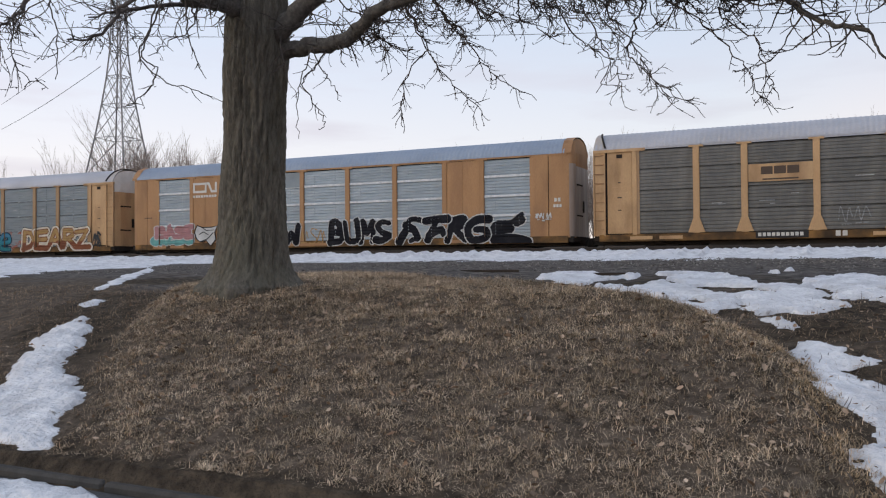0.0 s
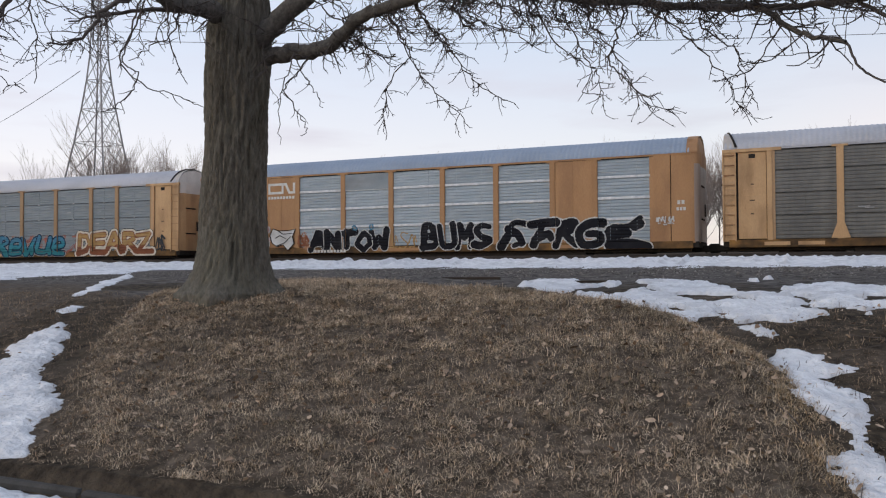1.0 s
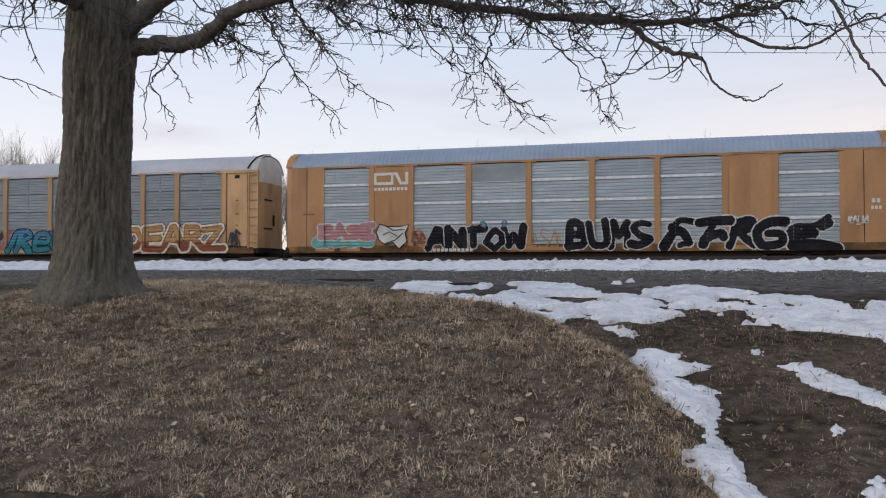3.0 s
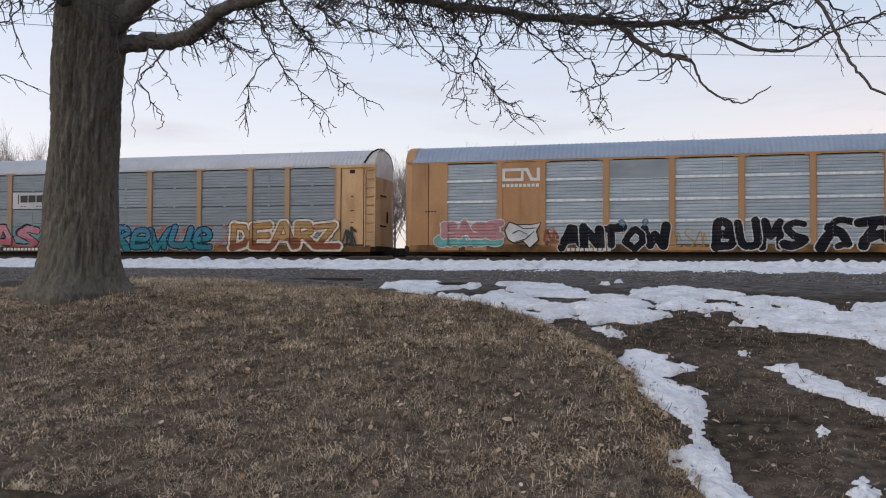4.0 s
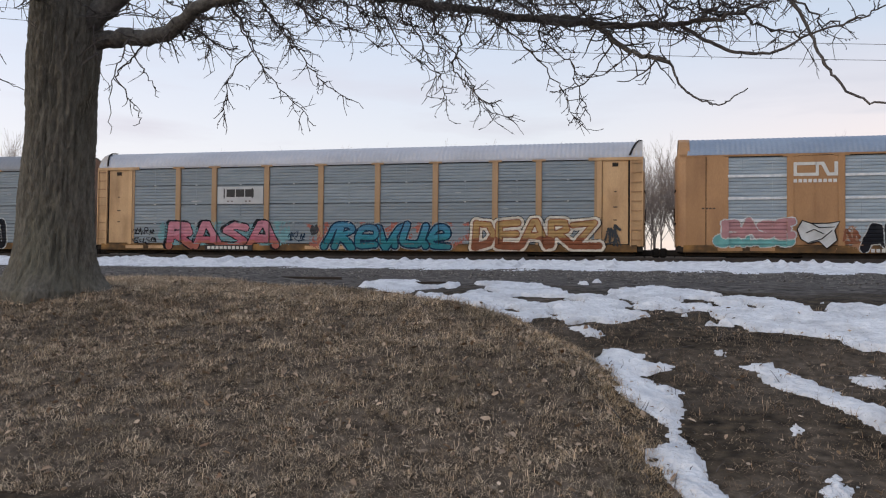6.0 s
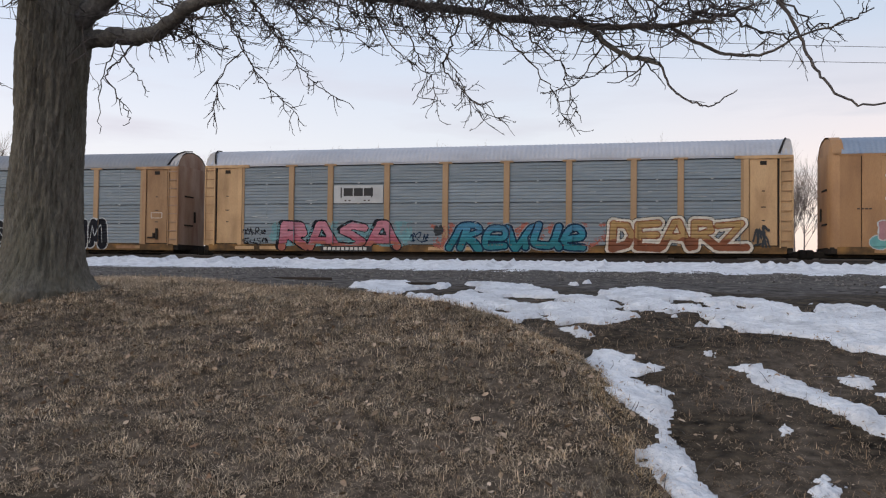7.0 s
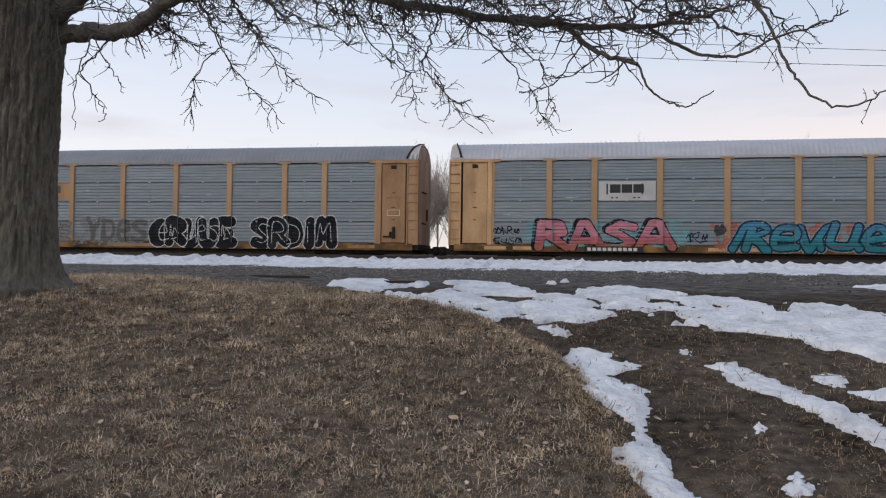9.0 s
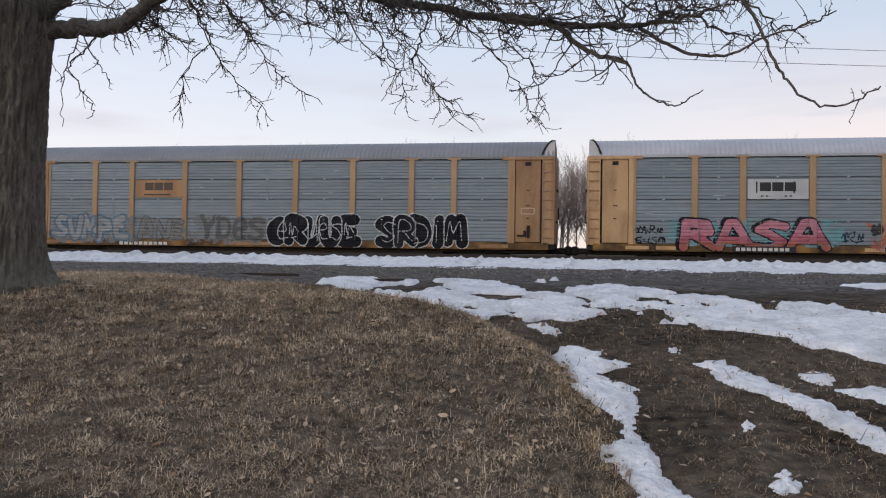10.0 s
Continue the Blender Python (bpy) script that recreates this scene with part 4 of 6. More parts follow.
def painted(parent, word, x0, x1, z0, z1, layers, label, curvy=True, slant=0.0, seed=1, fat=0.35, wild=0.03, bands=(), joined=0, shade=None, lip=False, panels=(), deep=0):
    """Spray-painted word that follows the ribs and posts: layers of (width, material), broad ones underneath.
    bands: (from, to, material) shares of the height that colour the innermost layer. joined: how many of the
    outer layers run round the whole word. shade: (dx, dz, material) of a cast block shadow. deep: paint coats above others."""
    rnd = random.Random(seed)
    p = (x1 - x0) / len(word)
    core, cell = layers[-1][0], 0.02
    m = layers[0][0] * 1.2 + 0.3
    xs = np.arange(x0 - m - 0.4, x1 + m + 0.4, cell)
    zs = np.arange(0.78, z1 + m, cell)
    gx, gh = np.meshgrid(xs, zs)
    mid = gh + cell / 2
    ya = face_y(gx, gh, lip, panels)
    yb = face_y(gx, gh + cell * 0.98, lip, panels)
    gap = (mid > 1.082) & (mid < 1.102) & (np.abs(gx) < 11.44)
    for xp in POSTS:
        gap &= np.abs(gx - xp) > 0.15
    ya, yb = np.where(gap, 0.06, ya), np.where(gap, 0.06, yb)
    kind = np.round((ya + 1) * 1000).astype(int)
    fuzz = 0.010 * np.sin(gx * 23 + gh * 17 + seed) * np.sin(gx * 9 - gh * 31) + 0.006 * np.sin(gx * 61 + gh * 43)
    share = (gh - z0) / (z1 - z0) + 0.05 * np.sin(gx * 5 + seed) + 0.03 * np.sin(gx * 13)

    def coat(sel, k):
        """Runs of painted cells as one sheet, k coats above the bare side."""
        co, fa = [], []
        lift = 0.004 + 0.0035 * (k + deep)
        for j in np.flatnonzero(sel.any(axis=1)):
            key = np.where(sel[j], kind[j], 0)
            e = np.flatnonzero(np.diff(np.concatenate([[0], key, [0]])))
            for s0, s1 in zip(e, e[1:]):
                if key[s0]:
                    n = len(co)
                    xa, xb = xs[0] + s0 * cell, xs[0] + s1 * cell
                    y0, y1 = ya[j, s0] - lift, yb[j, s0] - lift
                    co += [(xa, y0, zs[j]), (xb, y0, zs[j]), (xb, y1, zs[j] + cell), (xa, y1, zs[j] + cell)]
                    fa.append((n, n + 1, n + 2, n + 3))
        return co, fa

    fields = []
    for i, ch in enumerate(word):
        grow, drop, lean = rnd.uniform(0.98, 1.15), rnd.uniform(-0.03, 0.05), slant + rnd.uniform(-0.1, 0.1)
        d = np.full(gx.shape, 9.0)
        for st in STROKES[ch]:
            q = [Vector((x0 + (i + 0.08 + 0.84 * (0.5 + (a - 0.5) * grow)) * p + lean * (b - 0.5) * (z1 - z0), 0, z0 + (b * 0.96 + drop) * (z1 - z0))) for a, b in st]
            q = [v + Vector((rnd.gauss(0, wild), 0, rnd.gauss(0, wild))) for v in q]
            q = spline(q, 4) if curvy else q
            w0, w1 = rnd.uniform(-fat, fat), rnd.uniform(-fat, fat)
            r = [core / 2 * (1 + w0 + (w1 - w0) * k / (len(q) - 1)) for k in range(len(q))]
            for a, b, ra, rb in zip(q, q[1:], r, r[1:]):
                ex, ez = b.x - a.x, b.z - a.z
                t = np.clip(((gx - a.x) * ex + (gh - a.z) * ez) / (ex * ex + ez * ez + 1e-9), 0, 1)
                d = np.minimum(d, np.hypot(gx - a.x - t * ex, gh - a.z - t * ez) - ra - t * (rb - ra))
        fields.append(d + fuzz)
    word_top = None

    def lay(name, sel, k, material, holder, text=""):
        co, fa = coat(sel, k)
        return part(name, from_arrays(name, co, fa, material), None, holder, text) if fa else holder

    whole = np.minimum.reduce(fields)
    if shade:
        dx, dz, material = shade
        far = whole
        for f in (0.25, 0.5, 0.75, 1.0):
            far = np.minimum(far, np.roll(np.roll(whole, round(f * dx / cell), axis=1), round(f * dz / cell), axis=0))
        word_top = lay("graffiti", far < (layers[0][0] - core) / 2, 0, material, parent, label)
    for k in range(joined):
        ob = lay("graffiti" if word_top is None else "graffiti_outline", whole < (layers[k][0] - core) / 2, k + 1, layers[k][1], word_top or parent, "" if word_top else label)
        word_top = word_top or ob
    per = len(layers) - joined
    for i, d in enumerate(fields):
        top = word_top
        for k in range(joined, len(layers)):
            width, material = layers[k]
            inside = d < (width - core) / 2
            kinds = [(0.0, 1.0, material)] if k < len(layers) - 1 or not bands else bands
            for lo, hi, colour in kinds:
                sel = inside & ((share >= lo) | (lo == 0.0)) & ((share < hi) | (hi == 1.0))
                depth = joined + 1 + (k - joined) + (i % 2) * per
                if top is None:
                    top = lay("graffiti_letter", sel, depth, colour, parent, label)
                else:
                    lay("letter_fill", sel, depth, colour, top)


def haze(parent, x0, x1, z0, z1, material, seed, label, cut=0.12, lip=False, panels=()):
    """A thin dusting of spray paint with a ragged outline."""
    cell = 0.03
    xs, zs = np.arange(x0, x1, cell), np.arange(max(z0, 0.8), z1, cell)
    gx, gh = np.meshgrid(xs, zs)
    edge = np.minimum(np.minimum(gx - x0, x1 - gx) / 0.5, np.minimum(gh - z0, z1 - gh) / 0.3)
    grain = np.array([[fbm(x, z, 1.6, seed) + 0.5 * fbm(x, z, 14.0, seed + 3) for x in xs] for z in zs])
    sel = grain + 0.4 * np.clip(edge, 0, 1) > cut + 0.2
    ya, yb = face_y(gx, gh, lip, panels), face_y(gx, gh + cell * 0.98, lip, panels)
    co, fa = [], []
    for j, i in zip(*np.nonzero(sel)):
        n = len(co)
        xa, xb = xs[i], xs[i] + cell
        a, b = ya[j, i] - 0.004, yb[j, i] - 0.004
        co += [(xa, a, zs[j]), (xb, a, zs[j]), (xb, b, zs[j] + cell), (xa, b, zs[j] + cell)]
        fa.append((n, n + 1, n + 2, n + 3))
    if fa:
        part("spray_haze", from_arrays("spray_haze", co, fa, material), None, parent, label)


def spray(name, c):
    return mat(name, tuple(0.8 * v for v in c), tuple(min(1, 1.12 * v) for v in c), 2.5, 0.85, 0.05, 30, stain=tuple(0.6 * v + 0.06 for v in c), stain_amount=0.35, stain_scale=1.3)


INK, INK_SOFT = spray("black_spray_paint", (0.014, 0.015, 0.02)), spray("faded_black_spray_paint", (0.05, 0.055, 0.06))
CHALK, CHALK_SOFT = spray("white_spray_paint", (0.55, 0.57, 0.57)), spray("faded_white_spray_paint", (0.30, 0.32, 0.33))
PINK, PINK_DEEP = spray("pink_spray_paint", (0.48, 0.21, 0.26)), spray("deep_pink_spray_paint", (0.40, 0.13, 0.17))
RUST_PINK = spray("brick_pink_spray_paint", (0.36, 0.13, 0.10))
TEAL_DEEP, BLUE = spray("deep_teal_spray_paint", (0.035, 0.19, 0.23)), spray("dull_blue_spray_paint", (0.075, 0.22, 0.34))
PINK_PALE = spray("faded_pink_spray_paint", (0.42, 0.23, 0.24))
TEAL, AQUA, NAVY = spray("teal_spray_paint", (0.05, 0.24, 0.32)), spray("aqua_spray_paint", (0.16, 0.40, 0.40)), spray("navy_spray_paint", (0.012, 0.035, 0.07))
RUST_PALE, AQUA_PALE = spray("orange_spray_dust", (0.36, 0.20, 0.12)), spray("aqua_spray_dust", (0.17, 0.33, 0.36))
GREY_DULL = spray("worn_dark_spray_paint", (0.125, 0.13, 0.13))
CHALK_DULL, BLUE_DULL = spray("worn_grey_spray_paint", (0.21, 0.215, 0.215)), spray("worn_blue_spray_paint", (0.13, 0.19, 0.25))
GOLD, RUST, CREAM = spray("gold_spray_paint", (0.40, 0.26, 0.115)), spray("rust_red_spray_paint", (0.23, 0.09, 0.05)), spray("cream_spray_paint", (0.62, 0.58, 0.50))


def logo_panel(car, x0, x1, z0, z1, board, ink, y=-0.03):
    """Emblem reduced to plain shapes: three blocks and an underline on a board."""
    b = boxed("emblem_board", (x0, y, z0, x1, y + 0.02, z1), board, car, "painted emblem board")
    w, h = x1 - x0, z1 - z0
    for i in range(3):
        a = x0 + w * (0.2 + 0.205 * i)
        boxed("emblem_block", (a, y - 0.006, z0 + h * 0.4, a + w * 0.185, y - 0.002, z0 + h * 0.84), ink, b)
    return b


def car_a():
    c = common("dark grimy autorack car with yellow flared posts", GALV_DARK, ROOF_WHITE, YELLOW, True, ends=((YELLOW, WHITE_PAINT), (YELLOW, YELLOW)))
    entry(c, -1, YELLOW); entry(c, 1, YELLOW)
    b = logo_panel(c, -6.86, -4.36, 3.18, 3.92, YELLOW, MARK_DARK)
    boxed("underline", (-6.3, -0.038, 3.24, -4.9, -0.032, 3.3), MARK_DARK, b)
    p = boxed("number_board", (-6.6, -0.05, 0.80, -4.55, -0.03, 1.10), PLATE, c)
    bars("number_bars", p, -6.5, -4.7, 0.88, 1.03, 10, MARK_WHITE, -0.056)
    bars("stencil_bars", c, -3.55, -3.05, 0.84, 1.06, 2, MARK_WHITE, -0.04)
    painted(c, "~~", -3.5, -2.3, 1.25, 2.1, [(0.035, CHALK_SOFT)], "pale scribbled spray tag", seed=4)
    return c


def car_b():
    c = common("orange autorack car with bright ribbed side sheets and graffiti", GALV_BRIGHT, ROOF_BLUE, ORANGE, False, True, ends=((ORANGE, ORANGE), (END_GREY, ORANGE)), skip=(1, 7))
    for i in (1, 7):
        a, b = BAYS[i]
        s = boxed("steel_panel", (a + 0.1, -0.01, 1.1, b - 0.1, 0.03, 4.84), ORANGE, c, "plain orange steel panel", 0.008)
        boxed("seam_strip", ((a + b) / 2 - 0.05, -0.022, 1.1, (a + b) / 2 - 0.02, -0.008, 4.84), ORANGE, s)
    for s in (-1, 1):
        for u, v in ((11.62, 12.36), (12.39, 13.22)):
            x0, x1 = sorted((s * u, s * v))
            boxed("end_panel", (x0, -0.012 if u < 12 else -0.002, 1.0, x1, 0.05, 4.9), ORANGE, c, "plain orange end panel", 0.01)
        # rounded corner
        bm = bmesh.new()
        q = [(13.2, -0.0), (13.36, 0.03), (13.47, 0.10), (13.55, 0.22), (13.58, 0.42)]
        lo = [bm.verts.new((s * x, y, 1.0)) for x, y in q]
        hi = [bm.verts.new((s * x, y, 5.0)) for x, y in q]
        top = [bm.verts.new((s * (x - 0.1), y + 0.3, 5.55)) for x, y in q]
        for i in range(4):
            bm.faces.new((lo[i], lo[i + 1], hi[i + 1], hi[i])); bm.faces.new((hi[i], hi[i + 1], top[i + 1], top[i]))
        post = part("corner_post", bm, ORANGE, c, "rounded orange corner post", True)
        if s > 0:
            bm = bmesh.new()
            lo = [bm.verts.new((x + 0.006, y - 0.006, 1.02)) for x, y in q[1:]]
            hi = [bm.verts.new((x + 0.006, y - 0.006, 4.45)) for x, y in q[1:]]
            for i in range(3):
                bm.faces.new((lo[i], lo[i + 1], hi[i + 1], hi[i]))
            part("bare_patch", bm, END_GREY, post, "bare weathered metal on the corner", True)
        bm = bmesh.new()
        prof = [(-0.035, 4.93), (-0.035, 5.01), (0.15, 5.33), (0.41, 5.58), (0.85, 5.75), (1.5, 5.83), (2.15, 5.75), (2.6, 5.55), (3.0, 5.0)]
        a = [bm.verts.new((s * 13.5, y, z)) for y, z in prof]; b = [bm.verts.new((s * 13.05, y, z)) for y, z in prof]
        for i in range(len(prof) - 1):
            bm.faces.new((a[i], a[i + 1], b[i + 1], b[i]))
        part("roof_end_cap", bm, ORANGE, c, "orange painted roof end")
    # emblem as one continuous band, and a line of bars below it
    bm = bmesh.new()
    for box in ((-8.88, 3.98, -8.75, 4.56), (-8.75, 4.43, -8.10, 4.56), (-8.75, 3.98, -8.02, 4.11), (-8.10, 4.43, -7.98, 4.56), (-8.02, 3.98, -7.90, 4.56), (-7.90, 4.43, -7.72, 4.56), (-7.30, 3.98, -7.16, 4.56), (-7.55, 3.98, -7.30, 4.11)):
        bx(bm, box[0], -0.034, box[1], box[2], -0.028, box[3])
    v = [bm.verts.new((x, -0.031, z)) for x, z in ((-7.86, 4.56), (-7.70, 4.56), (-7.42, 3.98), (-7.58, 3.98))]
    bm.faces.new(v)
    part("emblem_band", bm, MARK_WHITE, c, "white emblem band")
    bars("line_bars", c, -8.88, -7.15, 3.71, 3.85, 9, MARK_WHITE, -0.034)
    bars("number_bars", c, -5.93, -3.96, 0.80, 0.94, 10, MARK_WHITE, -0.085)
    bars("stencil_bars", c, 12.66, 13.01, 2.69, 2.86, 2, MARK_WHITE, -0.034)
    bars("stencil_bars", c, 12.62, 13.05, 2.42, 2.56, 3, MARK_WHITE, -0.034)
    bars("stencil_bars", c, -12.55, -11.95, 2.62, 2.68, 4, MARK_DARK, -0.03)
    boxed("shadow_sheet", (-4.12, -0.018, 4.0, -1.53, 0.0, 4.8), GALV, c, "duller grey sheet over one upper bay")
    wall = dict(lip=True, panels=(1, 7))
    painted(c, "ANTOW", -6.2, -1.7, 0.98, 1.84, [(0.43, CHALK), (0.35, INK)], "black block graffiti with a pale outline", False, 0.0, 3, 0.25, 0.05, **wall)
    painted(c, "..", -4.0, -2.1, 1.95, 2.1, [(0.26, BLUE), (0.12, CHALK_SOFT)], "two small blue sprayed dots", seed=4, fat=0.1, deep=3, **wall)
    painted(c, "BUMS", 0.25, 3.95, 0.95, 2.0, [(0.40, CHALK), (0.31, INK)], "black rounded graffiti with a pale outline", True, 0.05, 5, 0.25, 0.04, **wall)
    painted(c, "12345", 4.6, 10.6, 0.95, 2.02, [(0.47, CHALK), (0.36, INK)], "sprawling black graffiti with a white outline", True, 0.15, 8, 0.4, 0.05, **wall)
    painted(c, "~~~", 11.7, 12.5, 1.8, 2.2, [(0.05, CHALK)], "small white spray tag", seed=2, **wall)
    painted(c, "bASE", -11.7, -8.9, 1.5, 2.02, [(0.36, CHALK), (0.26, PINK_PALE)], "faded pink graffiti with a white edge", True, 0, 6, 0.25, 0.02, joined=1, deep=4, **wall)
    painted(c, "OmUSO", -12.0, -8.9, 1.12, 1.42, [(0.34, CHALK), (0.26, AQUA)], "faded aqua graffiti band", True, 0, 7, 0.2, 0.02, joined=1, **wall)
    # cartoon-like pale blot with a dark outline, left abstract
    bm = bmesh.new()
    bm.faces.new([bm.verts.new((x, -0.066, z)) for x, z in ((-8.6, 1.35), (-8.75, 1.75), (-8.55, 2.12), (-8.2, 2.0), (-7.55, 2.0), (-7.1, 2.08), (-7.3, 1.7), (-7.2, 1.3), (-7.6, 0.95), (-7.9, 1.25), (-8.3, 1.15))])
    blot = part("graffiti", bm, CHALK, c, "pale grey spray-painted blot with dark lines")
    t = Tubes(4)
    for line in ([(-8.6, 1.35), (-8.75, 1.75), (-8.55, 2.12), (-8.2, 2.0), (-7.55, 2.0), (-7.1, 2.08), (-7.3, 1.7)], [(-8.4, 1.6), (-8.1, 1.75), (-7.7, 1.55)], [(-8.3, 1.2), (-7.8, 1.35), (-7.4, 1.7)], [(-7.3, 1.7), (-7.2, 1.3), (-7.6, 0.95), (-7.9, 1.25), (-8.3, 1.15), (-8.6, 1.35)], [(-8.2, 2.0), (-7.9, 1.82), (-7.3, 1.85)]):
        t.add([Vector((x, -0.076, z)) for x, z in line], 0.028, 0.02)
    part("outline", t.mesh("outline", INK), None, blot)
    painted(c, "~", -7.0, -6.3, 1.1, 1.8, [(0.12, RUST)], "rusty orange spray streak", seed=9, **wall)
    haze(c, -7.3, -6.1, 0.85, 1.9, RUST_PALE, 43, "rusty orange spray haze", 0.25, **wall)
    painted(c, "~S~", -1.55, 0.05, 0.9, 1.75, [(0.06, GOLD)], "pale scribbled spray tag", seed=12, **wall)
    return c


def car_c():
    c = common("grey-sided autorack car with a pale roof and colourful graffiti", GALV, ROOF_WHITE, YELLOW, ends=((YELLOW, YELLOW), (YELLOW, WHITE_PAINT)))
    entry(c, -1, YELLOW); entry(c, 1, YELLOW)
    b = logo_panel(c, -6.83, -4.40, 3.03, 3.88, SIGN, PLATE)
    for x in (-6.5, -5.0):
        boxed("bracket_bar", (x, -0.038, 3.3, x + 0.06, -0.032, 3.78), PLATE, b)
    bars("dots", b, -6.3, -5.9, 3.13, 3.19, 2, MARK_DARK, -0.038, 0.5); bars("dots", b, -5.35, -4.95, 3.13, 3.19, 2, MARK_DARK, -0.038, 0.5)
    haze(c, -10.3, -3.0, 1.0, 2.15, AQUA_PALE, 45, "pale aqua spray haze behind the letters", 0.0)
    painted(c, "RaSa", -9.6, -3.65, 0.95, 2.02, [(0.44, INK), (0.35, PINK)], "pink block graffiti with a black outline", False, 0.0, 11, 0.15, 0.02, ((0.0, 0.22, RUST_PINK), (0.22, 0.5, PINK_DEEP), (0.5, 1.0, PINK)), joined=1, shade=(-0.12, 0.05, INK))
    p = boxed("number_board", (-7.45, -0.085, 0.76, -4.9, -0.075, 1.02), PLATE, c)
    bars("number_bars", p, -7.3, -5.1, 0.82, 0.96, 10, MARK_WHITE, -0.09)
    haze(c, -2.4, 6.0, 0.85, 2.1, RUST_PINK, 47, "brick-pink spray haze between the letters", 0.28)
    painted(c, "revue", -0.9, 5.0, 0.95, 1.92, [(0.50, CHALK_SOFT), (0.42, NAVY), (0.27, TEAL)], "teal and blue graffiti with a navy outline", True, 0.2, 13, 0.35, 0.04, ((0.0, 0.4, TEAL_DEEP), (0.4, 0.75, TEAL), (0.75, 1.0, BLUE)), joined=1)
    painted(c, "DEARZ", 5.95, 11.65, 1.02, 2.1, [(0.62, INK), (0.56, CREAM), (0.33, RUST), (0.24, GOLD)], "gold and rust graffiti with a white edge", False, 0.0, 15, 0.15, 0.03, ((0.0, 0.34, RUST), (0.34, 1.0, GOLD)), joined=2, deep=5)
    painted(c, "~kR~", -11.5, -10.3, 1.55, 1.85, [(0.045, INK)], "small black spray tag", seed=16)
    painted(c, "EuS~", -11.5, -10.2, 1.12, 1.38, [(0.045, INK)], "small black spray tag", seed=26)
    painted(c, "~e~", -3.1, -2.2, 1.2, 1.65, [(0.05, NAVY)], "small dark blue spray tag", seed=17)
    painted(c, "~", -1.95, -1.5, 1.5, 1.95, [(0.12, INK_SOFT)], "small black spray tag", seed=18)
    painted(c, "~k", 11.95, 12.6, 1.0, 1.9, [(0.09, INK_SOFT)], "sooty smudge of spray paint", seed=19)
    return c


def car_d():
    c = common("grey-sided autorack car with black bubble graffiti", GALV, ROOF_GREY, YELLOW_OLD, ends=((YELLOW_OLD, YELLOW_OLD), (END_RUST, END_RUST)))
    entry(c, -1, YELLOW_OLD); entry(c, 1, YELLOW_OLD, True)
    b = logo_panel(c, -6.8, -4.33, 3.12, 3.96, ORANGE, MARK_DARK)
    boxed("underline", (-6.35, -0.038, 3.2, -4.95, -0.032, 3.28), MARK_DARK, b)
    painted(c, "GRUUE", 0.15, 4.45, 1.02, 2.05, [(0.56, CHALK), (0.47, INK)], "black bubble graffiti outlined in white", True, 0, 21, 0.15, 0.03)
    for a, w in ((0.5, "e~"), (2.0, "ue"), (3.2, "S~")):
        painted(c, w, a, a + 1.1, 1.1, 1.9, [(0.035, CHALK)], "thin white inner lines", True, 0, 27, 0.2, 0.04, deep=8)
    painted(c, "SRDIM", 5.5, 9.5, 1.02, 2.08, [(0.56, CHALK), (0.47, INK)], "black bubble graffiti outlined in white", True, 0, 22, 0.15, 0.03)
    painted(c, "SRDIM", 5.6, 9.4, 1.05, 2.0, [(0.03, CHALK)], "thin white inner lines", True, 0, 28, 0.2, 0.04, deep=8)
    haze(c, -11.4, -0.2, 0.85, 2.2, CHALK_DULL, 49, "pale worn spray haze", 0.2)
    painted(c, "SUMPE", -11.2, -7.3, 1.15, 2.05, [(0.42, BLUE_DULL), (0.22, CHALK_SOFT)], "faded pale graffiti", False, 0, 23, 0.4, 0.08)
    painted(c, "aNE", -6.6, -4.2, 1.15, 2.0, [(0.28, GREY_DULL), (0.18, CHALK_DULL)], "faded grey graffiti", True, 0, 24)
    painted(c, "YDeS", -3.4, -0.1, 1.15, 2.1, [(0.36, CHALK_DULL), (0.24, GREY_DULL)], "faded grey graffiti", True, 0, 25)
    bars("number_bars", c, -7.6, -5.0, 0.80, 0.95, 10, MARK_WHITE, -0.036)
    return c


cars = [car_a(), car_b(), car_c(), car_d()]
CENTRES = [3.02, -25.08, -53.63, -82.18]


